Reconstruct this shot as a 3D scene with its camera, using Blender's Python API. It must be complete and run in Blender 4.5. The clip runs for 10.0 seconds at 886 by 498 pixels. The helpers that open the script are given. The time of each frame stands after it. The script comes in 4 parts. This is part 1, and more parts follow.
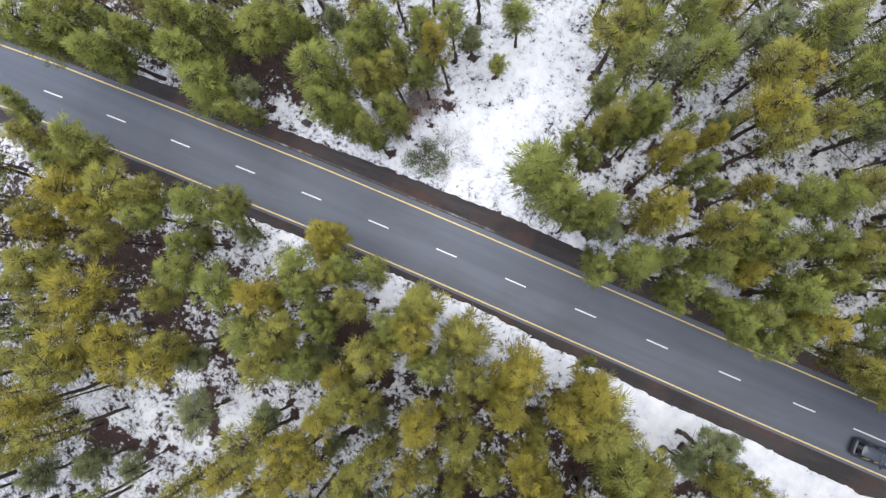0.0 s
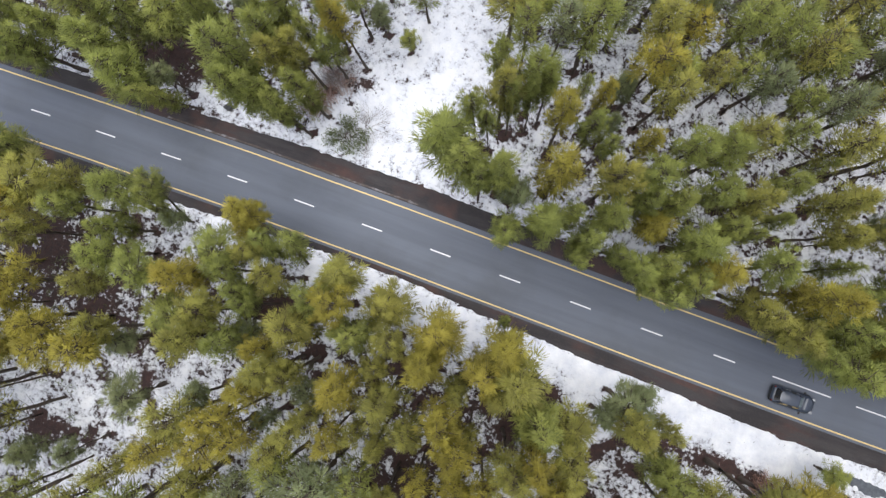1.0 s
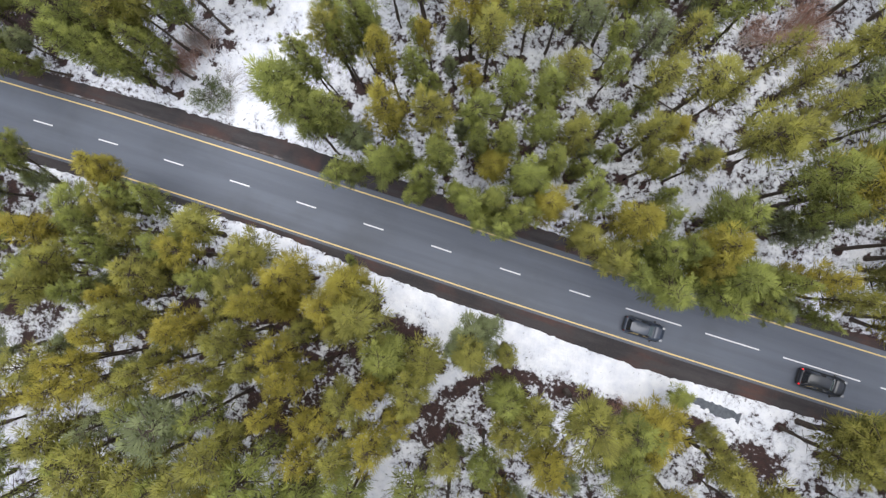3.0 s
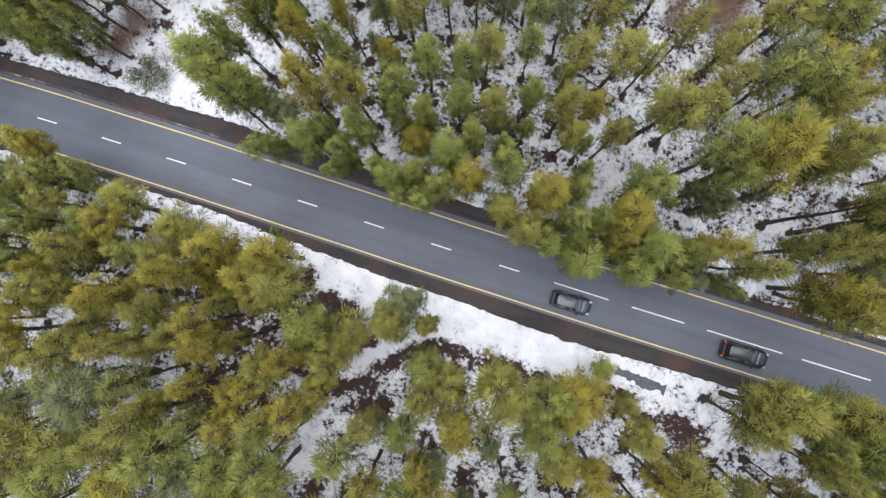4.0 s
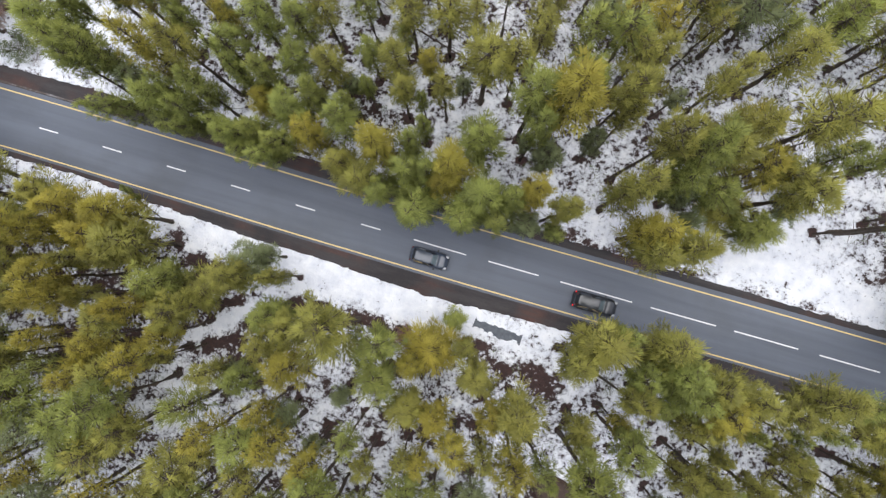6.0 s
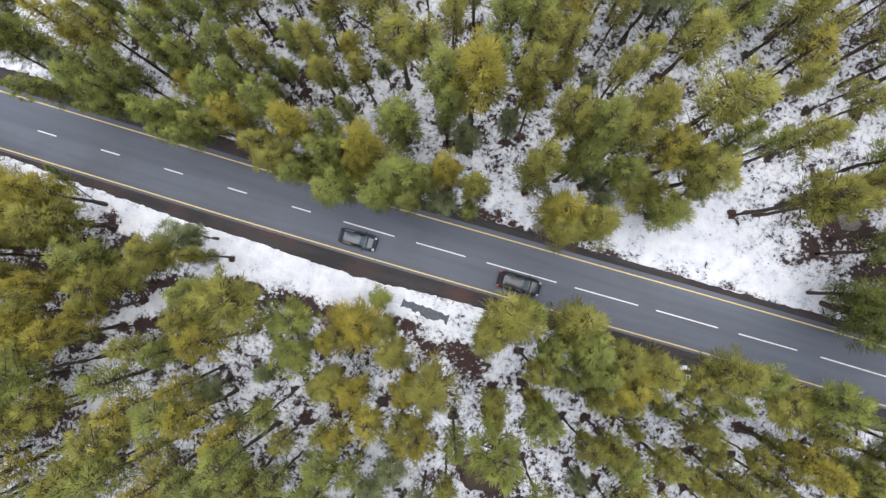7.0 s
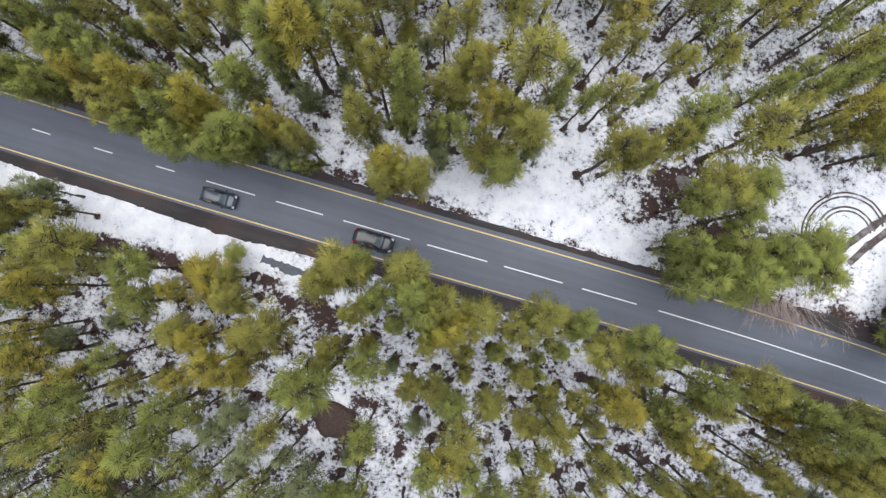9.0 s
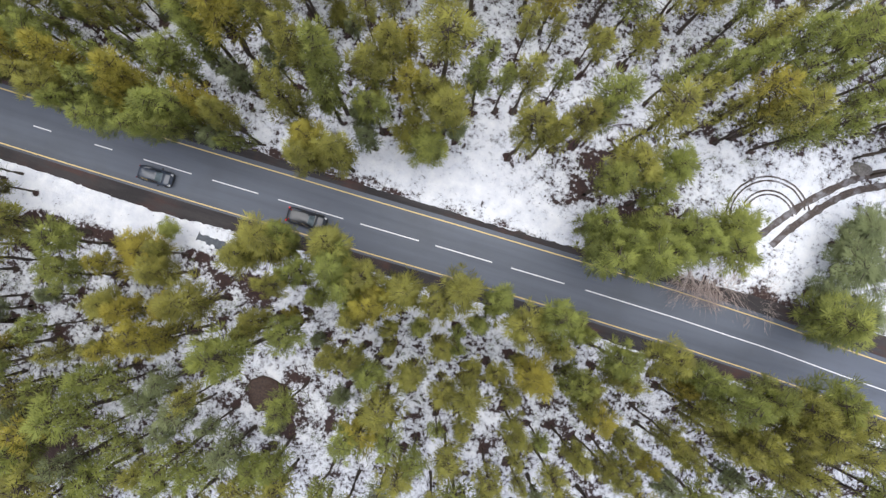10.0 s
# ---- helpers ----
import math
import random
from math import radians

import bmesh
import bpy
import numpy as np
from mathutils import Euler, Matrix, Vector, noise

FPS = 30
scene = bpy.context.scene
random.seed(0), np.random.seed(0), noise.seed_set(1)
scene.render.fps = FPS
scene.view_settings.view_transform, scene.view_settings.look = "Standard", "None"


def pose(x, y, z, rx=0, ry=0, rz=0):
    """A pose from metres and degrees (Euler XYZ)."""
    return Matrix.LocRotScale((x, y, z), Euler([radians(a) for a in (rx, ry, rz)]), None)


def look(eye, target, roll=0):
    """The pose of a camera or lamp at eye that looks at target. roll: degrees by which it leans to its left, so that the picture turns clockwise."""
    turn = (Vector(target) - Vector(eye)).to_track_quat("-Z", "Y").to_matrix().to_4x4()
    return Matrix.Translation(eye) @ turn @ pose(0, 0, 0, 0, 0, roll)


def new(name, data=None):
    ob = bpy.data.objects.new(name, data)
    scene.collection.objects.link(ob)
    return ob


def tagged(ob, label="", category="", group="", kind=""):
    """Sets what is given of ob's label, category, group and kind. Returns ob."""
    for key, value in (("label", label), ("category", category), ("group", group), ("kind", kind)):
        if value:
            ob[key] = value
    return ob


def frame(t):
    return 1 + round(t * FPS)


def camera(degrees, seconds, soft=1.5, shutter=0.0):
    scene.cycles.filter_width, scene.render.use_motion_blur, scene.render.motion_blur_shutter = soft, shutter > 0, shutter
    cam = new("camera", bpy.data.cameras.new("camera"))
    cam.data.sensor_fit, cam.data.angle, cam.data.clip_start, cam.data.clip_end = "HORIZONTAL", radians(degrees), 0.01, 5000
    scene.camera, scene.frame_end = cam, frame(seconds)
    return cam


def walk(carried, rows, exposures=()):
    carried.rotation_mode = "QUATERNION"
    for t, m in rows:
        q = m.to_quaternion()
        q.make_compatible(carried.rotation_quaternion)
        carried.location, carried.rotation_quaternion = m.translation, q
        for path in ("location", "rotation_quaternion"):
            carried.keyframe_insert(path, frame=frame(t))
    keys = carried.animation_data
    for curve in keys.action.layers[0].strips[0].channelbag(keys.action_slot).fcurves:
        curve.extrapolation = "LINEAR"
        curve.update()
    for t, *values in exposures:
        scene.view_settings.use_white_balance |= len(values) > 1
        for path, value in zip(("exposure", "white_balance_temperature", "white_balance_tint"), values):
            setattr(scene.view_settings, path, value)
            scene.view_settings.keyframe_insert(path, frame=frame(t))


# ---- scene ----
# the camera and its walk: seconds, place, turn (looking down, the road along x)
cam = camera(66.0, 10.0, soft=1.35)
PATH = [
    (0, 3.848, -0.901, 64.597, 2.719, 3.918, 23.039),
    (0.5, 7.170, -0.996, 65.019, 2.645, 3.470, 21.899),
    (1, 10.492, -1.092, 65.439, 2.493, 3.081, 20.040),
    (1.5, 13.818, -1.192, 65.855, 2.343, 2.824, 18.622),
    (2, 17.153, -1.297, 66.265, 2.207, 2.751, 17.868),
    (2.5, 20.499, -1.405, 66.674, 2.096, 2.616, 17.638),
    (4, 30.711, -1.766, 67.972, 1.863, 2.158, 17.515),
    (4.5, 34.174, -1.874, 68.463, 2.020, 2.044, 17.125),
    (5, 37.651, -1.978, 68.971, 1.947, 1.872, 16.902),
    (5.5, 41.147, -2.078, 69.492, 1.904, 1.693, 16.474),
    (7, 51.837, -2.331, 71.223, 2.103, 0.985, 16.201),
    (7.5, 55.440, -2.402, 71.922, 1.972, 0.669, 16.512),
    (8, 59.050, -2.471, 72.661, 1.905, 0.357, 16.655),
    (8.5, 62.666, -2.538, 73.437, 1.891, 0.022, 16.501),
    (9, 66.284, -2.604, 74.239, 1.861, -0.300, 16.306),
    (9.5, 69.900, -2.670, 75.051, 1.808, -0.563, 16.588),
    (10, 73.516, -2.736, 75.869, 1.738, -0.767, 16.762),
]
walk(cam, [(t, pose(x, y, z, rx, ry, rz)) for t, x, y, z, rx, ry, rz in PATH], [(0, 1.52), (4, 1.57), (7.5, 1.53), (10, 1.46)])

# world and light: an even overcast sky
world = bpy.data.worlds.new("overcast")
scene.world = world
world.use_nodes = True
wn = world.node_tree.nodes
sky = wn.new("ShaderNodeTexSky")
sky.sky_type, sky.sun_disc, sky.sun_elevation, sky.sun_rotation = "NISHITA", False, radians(50), radians(200)
wash = wn.new("ShaderNodeMix")
wash.data_type = "RGBA"
wash.inputs[0].default_value = 0.75
wash.inputs[7].default_value = (8.5, 9.0, 10.8, 1)
world.node_tree.links.new(sky.outputs[0], wash.inputs[6])
world.node_tree.links.new(wash.outputs[2], wn["Background"].inputs[0])
wn["Background"].inputs[1].default_value = 0.05
sun = new("sun", bpy.data.lights.new("sun", "SUN"))
sun.data.energy, sun.data.angle, sun.data.color = 1.2, radians(60), (1.0, 0.98, 0.95)
sun.matrix_world = look((0, 0, 200), (4, -14, 110))


# materials
def shader(name, rough=0.8):
    m = bpy.data.materials.new(name)
    m.use_nodes = True
    t = m.node_tree
    p = t.nodes["Principled BSDF"]
    p.inputs["Roughness"].default_value = rough
    return m, t, p


def node(t, kind, values=(), **props):
    n = t.nodes.new("ShaderNode" + kind)
    for k, v in props.items():
        setattr(n, k, v)
    for k, v in values:
        if hasattr(v, "is_linked"):
            t.links.new(v, n.inputs[k])
        else:
            n.inputs[k].default_value = v
    return n


def mix(t, fac, a, b, blend="MIX"):
    n = node(t, "Mix", ((0, fac),), data_type="RGBA", blend_type=blend)
    for k, v in ((6, a), (7, b)):
        if hasattr(v, "is_linked"):
            t.links.new(v, n.inputs[k])
        else:
            n.inputs[k].default_value = (*v, 1)
    return n.outputs[2]


def noise_tex(t, scale, detail=4, rough=0.6, vec=None, dist=0.0):
    v = vec or node(t, "TexCoord").outputs["Object"]
    return node(t, "TexNoise", (("Vector", v), ("Scale", scale), ("Detail", detail), ("Roughness", rough), ("Distortion", dist))).outputs[0]


def ramp(t, v, lo, hi, a=0.0, b=1.0):
    return node(t, "MapRange", ((0, v), (1, lo), (2, hi), (3, a), (4, b))).outputs[0]


def bump(t, p, h, strength, dist):
    t.links.new(node(t, "Bump", (("Height", h), ("Strength", strength), ("Distance", dist))).outputs[0], p.inputs["Normal"])


def foliage(name, light, dark, warm, rough=0.75):
    m, t, p = shader(name, rough)
    isl = node(t, "NewGeometry").outputs["Random Per Island"]
    obj = node(t, "ObjectInfo").outputs["Random"]
    tuft = node(t, "Attribute", attribute_name="tuft").outputs["Fac"]
    tone = mix(t, 0.1, tuft, isl)
    c = mix(t, tone, dark, light)
    c = mix(t, ramp(t, obj, 0.45, 1.0, 0.0, 0.6), c, mix(t, tone, dark, warm))
    t.links.new(c, p.inputs["Base Color"])
    p.inputs["Specular IOR Level"].default_value = 0.15
    tr = node(t, "BsdfTranslucent", (("Color", c),))
    mx = node(t, "MixShader", ((0, 0.45), (1, p.outputs[0]), (2, tr.outputs[0])))
    t.links.new(mx.outputs[0], t.nodes["Material Output"].inputs[0])
    return m


NEEDLES = {
    "green": foliage("green_pine_needles", (0.425, 0.465, 0.125), (0.20, 0.222, 0.072), (0.455, 0.455, 0.12)),
    "olive": foliage("olive_pine_needles", (0.475, 0.458, 0.115), (0.228, 0.22, 0.07), (0.50, 0.45, 0.108)),
    "yellowed": foliage("yellowed_pine_needles", (0.55, 0.485, 0.096), (0.285, 0.25, 0.06), (0.56, 0.455, 0.088)),
    "dull": foliage("dull_pine_needles", (0.34, 0.38, 0.185), (0.17, 0.195, 0.102), (0.37, 0.38, 0.18)),
}
SCRUB = foliage("scrub_leaves", (0.36, 0.40, 0.19), (0.17, 0.20, 0.10), (0.40, 0.39, 0.22))


def make_bark():
    m, t, p = shader("bark", 0.9)
    n = noise_tex(t, 9, 5)
    t.links.new(mix(t, ramp(t, n, 0.3, 0.7), (0.035, 0.026, 0.02), (0.12, 0.09, 0.07)), p.inputs["Base Color"])
    bump(t, p, n, 0.8, 0.03)
    return m


BARK = make_bark()


def make_ground():
    m, t, p = shader("snow_and_soil", 0.6)
    cover = node(t, "Attribute", attribute_name="bare").outputs["Fac"]
    big, fine, grain = noise_tex(t, 0.5, 6, 0.68), noise_tex(t, 2.4, 5, 0.7), noise_tex(t, 13, 4)
    n = node(t, "Math", ((0, big), (1, fine)), operation="ADD").outputs[0]
    n = ramp(t, n, 0.7, 1.3, 0.1, 0.9)
    edge = node(t, "Math", ((0, cover), (1, n)), operation="SUBTRACT").outputs[0]
    fac = ramp(t, edge, -0.02, 0.02)
    soil = mix(t, ramp(t, fine, 0.35, 0.65), (0.022, 0.009, 0.008), (0.058, 0.022, 0.017))
    soil = mix(t, ramp(t, grain, 0.5, 0.8, 0, 0.6), soil, (0.09, 0.055, 0.042))
    snow = mix(t, ramp(t, big, 0.3, 0.7), (0.64, 0.665, 0.74), (0.92, 0.922, 0.94))
    # holes in thin snow, and fallen needles and twigs near bare soil
    near = ramp(t, edge, -0.36, 0.0)
    twigs = node(t, "Math", ((0, noise_tex(t, 9, 4, 0.75)), (1, near)), operation="MULTIPLY").outputs[0]
    snow = mix(t, ramp(t, twigs, 0.18, 0.5, 0, 0.72), snow, (0.27, 0.265, 0.29))
    holes = node(t, "Math", ((0, noise_tex(t, 3.4, 3, 0.5)), (1, ramp(t, edge, -0.4, 0.0, 0.0, 0.15))), operation="ADD").outputs[0]
    snow = mix(t, ramp(t, holes, 0.735, 0.77, 0, 0.92), snow, (0.05, 0.038, 0.034))
    t.links.new(mix(t, fac, snow, soil), p.inputs["Base Color"])
    bump(t, p, n, 0.6, 0.3)
    return m


GROUND = make_ground()


def make_asphalt():
    m, t, p = shader("asphalt", 0.6)
    v = node(t, "TexCoord").outputs["Object"]
    along = node(t, "Mapping", (("Vector", v), ("Scale", (0.03, 0.55, 1)))).outputs[0]
    streak, blot, grain = noise_tex(t, 1.0, 4, 0.6, along), noise_tex(t, 0.12, 4), noise_tex(t, 30, 3)
    c = mix(t, ramp(t, streak, 0.35, 0.65), (0.066, 0.078, 0.106), (0.097, 0.112, 0.148))
    c = mix(t, ramp(t, blot, 0.5, 0.75, 0, 0.5), c, (0.045, 0.05, 0.06))
    c = mix(t, ramp(t, grain, 0.4, 0.7, 0, 0.25), c, (0.17, 0.17, 0.17))
    t.links.new(c, p.inputs["Base Color"])
    bump(t, p, grain, 0.3, 0.01)
    return m


ASPHALT = make_asphalt()


def make_paint(name, a):
    m, t, p = shader(name, 0.6)
    n = noise_tex(t, 8, 5, 0.7)
    t.links.new(mix(t, ramp(t, n, 0.45, 0.75, 0, 0.45), a, (0.15, 0.15, 0.15)), p.inputs["Base Color"])
    return m


WHITE, YELLOW = make_paint("white_road_paint", (0.75, 0.75, 0.76)), make_paint("yellow_road_paint", (0.71, 0.53, 0.21))


def make_verge():
    m, t, p = shader("verge_soil", 0.85)
    v = node(t, "TexCoord").outputs["Object"]
    along = node(t, "Mapping", (("Vector", v), ("Scale", (0.12, 0.8, 1)))).outputs[0]
    a, b, c = noise_tex(t, 1, 5, 0.65, along), noise_tex(t, 0.2, 3), noise_tex(t, 12, 4)
    col = mix(t, ramp(t, b, 0.47, 0.67), (0.026, 0.023, 0.025), (0.076, 0.038, 0.031))
    col = mix(t, ramp(t, a, 0.45, 0.62), col, (0.045, 0.04, 0.042))
    col = mix(t, ramp(t, c, 0.5, 0.8, 0, 0.4), col, (0.11, 0.085, 0.075))
    t.links.new(col, p.inputs["Base Color"])
    bump(t, p, c, 0.5, 0.03)
    return m


VERGE = make_verge()


def plain(name, a, b, scale, rough=0.8, metal=0.0, coat=0.0):
    m, t, p = shader(name, rough)
    n = noise_tex(t, scale, 5, 0.65)
    t.links.new(mix(t, ramp(t, n, 0.3, 0.7), a, b), p.inputs["Base Color"])
    p.inputs["Metallic"].default_value, p.inputs["Coat Weight"].default_value = metal, coat
    if coat:
        p.inputs["Coat Roughness"].default_value = 0.12
    if metal == 0 and coat == 0:
        bump(t, p, n, 0.5, 0.02)
    return m


SOIL = plain("wet_soil", (0.035, 0.022, 0.018), (0.10, 0.06, 0.045), 5, 0.75)
PALE_TWIG = plain("pale_dead_twigs", (0.40, 0.32, 0.29), (0.60, 0.52, 0.48), 6)
GREY_TWIG = plain("grey_dead_twigs", (0.16, 0.14, 0.135), (0.34, 0.31, 0.30), 6)
PINK_TWIG = plain("pinkish_dead_twigs", (0.38, 0.29, 0.26), (0.52, 0.43, 0.39), 6)
RED_TWIG = plain("reddish_dead_twigs", (0.25, 0.125, 0.095), (0.40, 0.25, 0.19), 6)
STONE = plain("weathered_stone", (0.10, 0.09, 0.085), (0.26, 0.24, 0.22), 4)
DARK_STONE = plain("dark_wet_stone", (0.03, 0.03, 0.032), (0.10, 0.10, 0.10), 4)
def make_slush():
    m, t, p = shader("muddy_slush", 0.6)
    n, f = noise_tex(t, 0.7, 4, 0.65), noise_tex(t, 5, 4, 0.7)
    c = mix(t, ramp(t, f, 0.35, 0.65), (0.035, 0.024, 0.02), (0.085, 0.06, 0.05))
    t.links.new(mix(t, ramp(t, n, 0.48, 0.72, 0.0, 0.75), c, (0.33, 0.33, 0.36)), p.inputs["Base Color"])
    bump(t, p, f, 0.5, 0.03)
    return m


SNOW_HEAP = plain("wet_snow", (0.70, 0.72, 0.77), (0.86, 0.86, 0.88), 3, 0.6)
SLUSH = make_slush()
SLAB = plain("old_grey_concrete", (0.065, 0.075, 0.092), (0.13, 0.14, 0.16), 3)
# Both car paints are mottled so that patchy reflections sit in their colour.
BLACK_PAINT = plain("black_paint_with_reflections", (0.012, 0.014, 0.019), (0.018, 0.021, 0.028), 1.6, 0.3, 0.0, 0.35)
GREY_PAINT = plain("dark_grey_paint_with_reflections", (0.03, 0.04, 0.062), (0.042, 0.054, 0.08), 1.6, 0.3, 0.0, 0.35)
TRIM = plain("black_plastic", (0.012, 0.012, 0.012), (0.02, 0.02, 0.02), 9, 0.55)
CAR_GLASS = plain("tinted_car_glass", (0.006, 0.007, 0.008), (0.008, 0.009, 0.010), 1, 0.04, 0.0, 1.0)
# Windscreen: the pale reflection of the sky is put into the base colour.
SCREEN_GLASS_SKY = plain("windscreen_glass_with_sky", (0.09, 0.125, 0.14), (0.16, 0.20, 0.22), 3, 0.05, 0.0, 0.5)
RUBBER = plain("tyre_rubber", (0.012, 0.012, 0.012), (0.025, 0.025, 0.025), 20, 0.8)
ALLOY = plain("alloy_rim", (0.35, 0.35, 0.36), (0.5, 0.5, 0.5), 8, 0.35, 1.0)
LAMP_GLASS = plain("headlight_glass", (0.16, 0.17, 0.19), (0.28, 0.29, 0.31), 12, 0.1, 0.0, 0.6)
TAIL_RED = plain("lit_tail_light", (0.45, 0.01, 0.01), (0.6, 0.02, 0.02), 5, 0.2)
TAIL_DULL = plain("unlit_tail_light", (0.10, 0.012, 0.012), (0.14, 0.02, 0.02), 5, 0.2)
TAIL_RED.node_tree.nodes["Principled BSDF"].inputs["Emission Color"].default_value = (1.0, 0.04, 0.05, 1)
TAIL_RED.node_tree.nodes["Principled BSDF"].inputs["Emission Strength"].default_value = 0.25


# helpers for meshes
def mesh_of(name, verts, faces, mat, smooth=False):
    me = bpy.data.meshes.new(name)
    me.from_pydata([tuple(v) for v in verts], [], [tuple(f) for f in faces])
    me.materials.append(mat)
    if smooth:
        me.shade_smooth()
    return me


def part(name, me, parent, label=""):
    o = new(name, me)
    o.parent = parent
    return tagged(o, label)


def along(table, x):
    """Smooth values between the rows (x, value) of a table, carried on straight past its ends."""
    for (x0, v0), (x1, v1) in zip(table, table[1:]):
        if x <= x1 or (x1, v1) == table[-1]:
            f = (x - x0) / (x1 - x0)
            g = f if f < 0 or f > 1 else f * f * (3 - 2 * f) * 0.5 + f * 0.5
            return v0 + (v1 - v0) * g


CENTRE = [(-51, -1.1), (-43, -0.67), (-28.6, -0.29), (-14, -0.02), (0, -0.02), (14, -0.14), (28.4, -0.28), (44.7, -0.31), (62, -0.22), (79, -0.08), (90, -0.03), (100, -0.1), (110, -0.35), (124, -1.05)]
NORTH_EDGE = [(-33, 4.9), (-20, 5.0), (3.5, 5.4), (22, 5.0), (55, 4.3), (80, 4.0), (94, 4.3), (113, 5.2)]
SOUTH_EDGE = [(-32, 4.3), (-11, 4.0), (3.5, 3.6), (18, 4.4), (30, 4.6), (42, 5.1), (53, 4.7), (77, 4.7), (110, 4.6)]
HALF = 2.9


def centre(x):
    """The road's centre line: nearly straight."""
    return along(CENTRE, x)


def strip(name, x0, x1, ya, yb, z, mat, step=2.5):
    """A flat band along the road between two offsets from its centre line."""
    n = max(1, int((x1 - x0) / step))
    vs, fs = [], []
    for i in range(n + 1):
        x = x0 + (x1 - x0) * i / n
        vs += [(x, centre(x) + ya, z), (x, centre(x) + yb, z)]
        if i:
            k = 2 * i
            fs.append((k - 2, k, k + 1, k - 1))
    return mesh_of(name, vs, fs, mat)


# the trees of the stands on both sides of the road, by the colour of their needles: foot x, y, height, crown radius
GREEN_STAND_A = [
    (-39.7, 3.7, 15.5, 2.2), (-39.4, -2.3, 12.3, 1.5), (-38.4, 2.4, 13.5, 1.7), (-37.2, 4.8, 15.8, 2.5), (-36.4, 4.1, 13.7, 1.7), (-34.5, -6.3, 12.5, 1.6),
    (-34.3, 6.6, 13.3, 1.4), (-33.4, 3.7, 14.9, 2.2), (-32.5, -3.5, 14.3, 2.4), (-31.5, 7, 13.9, 1.7), (-28.3, 8.6, 15.1, 2.2), (-26.1, 6.4, 15.4, 2.3),
    (-26, 9.9, 14.7, 2), (-24.6, -7.1, 13.4, 1.7), (-24.5, 5.1, 13.8, 2.7), (-22.2, 10.4, 13.1, 2.6), (-21, -7.6, 12.9, 1.4), (-21, -4.6, 13.4, 2.2),
    (-20.8, 3.5, 14, 1.2), (-19.9, -9.6, 13.2, 2), (-18.9, 11.7, 16, 1.6), (-18.1, -4.1, 12.5, 1.3), (-18.1, -2.6, 12.6, 1.3), (-17.2, 12.1, 15.5, 1.1),
]
GREEN_STAND_B = [
    (-16.1, -9.9, 14.7, 2.1), (-14.4, 8.6, 19.6, 2.6), (-13.3, -13.3, 11.4, 2.4), (-12.9, 6.9, 18.2, 1.9), (-12.7, 13.1, 16.1, 1.4), (-12.3, 10.8, 18.1, 2),
    (-11.7, 14.1, 16, 1.5), (-11.6, -6.6, 11.4, 2.2), (-11.1, 6.8, 17.4, 1.6), (-9.7, 6.5, 16.6, 1.4), (-9.7, 12.9, 14.8, 1.1), (-9.3, -7.6, 12.9, 1.4),
    (-9.1, 15.5, 14.7, 1.6), (-9, -27.3, 18.1, 2.7), (-8.6, 8.6, 16.5, 1.5), (-8.1, -9, 13.3, 1.4), (-8.1, -4.3, 11.2, 1.7), (-8, 12.6, 13.2, 1.6),
    (-7.4, -12.8, 15.3, 1.8), (-7.4, 17.4, 13.4, 1.6), (-6.7, -9.9, 13.1, 1.2), (-5.6, -3.3, 11.9, 1.4), (-3.1, 17.4, 5.2, 1), (-2.6, 20.7, 10.3, 1.5),
]
GREEN_STAND_C = [
    (-1.7, -7.7, 13.5, 1.6), (0.9, -9, 12.8, 1), (2.3, -9.1, 14.5, 1.7), (2.4, -28.9, 14.8, 2.7), (4.2, 8.8, 16.6, 2.9), (5.7, 11, 17.8, 1.3),
    (6, 15.4, 17.2, 1.3), (6.5, 7.5, 18.3, 2.1), (6.7, -28.7, 13.3, 2.8), (7.1, 10.6, 17.5, 1), (7.3, 22.6, 13.5, 2.3), (7.8, 5.7, 17.6, 1.3),
    (8.1, 12.8, 18, 1.2), (9.1, 15.2, 19.3, 1.8), (9.2, 7, 19.2, 1.8), (9.7, 13.6, 17.9, 1.1), (10.4, 24.1, 15.4, 2.4), (10.5, 14.6, 18.1, 1.2),
    (11.2, 2.8, 16.9, 1.5), (11.3, -22.5, 19, 2.8), (12.1, 20.5, 17.8, 2.4), (13.2, 16.4, 13.5, 0.8), (13.5, -3.6, 11.1, 0.6), (14, 4.9, 14.5, 2.1),
]
GREEN_STAND_D = [
    (14.6, 12.5, 18, 1.3), (15.7, -26.8, 13.4, 2.8), (15.7, 6, 16.7, 1.1), (15.9, -23.3, 16.8, 2.4), (16, 11.6, 17, 1), (17.3, 2.9, 15.8, 1.1),
    (17.4, 4.7, 16.6, 1.4), (18.6, 6.8, 17.3, 1.7), (18.8, -10.6, 15.2, 2.5), (19, 26.3, 17.7, 1.8), (19.9, -20.2, 22.1, 2.1), (20.5, 4.5, 15.1, 1.2),
    (20.6, 10.6, 17.3, 1.8), (21, 9, 15.8, 1.3), (22.2, 3.6, 15.5, 1.6), (22.2, 13.3, 17.7, 1.8), (22.8, 23.9, 18.7, 1.8), (23.1, 2.5, 14.9, 1.4),
    (23.3, 9.7, 15.7, 1.5), (24, 4.6, 14.9, 1.5), (24.9, 2.5, 15.3, 1.6), (25.3, 14.8, 16.3, 1.9), (25.5, 11.5, 15.6, 1.7), (25.9, 23.9, 18, 1.9),
]
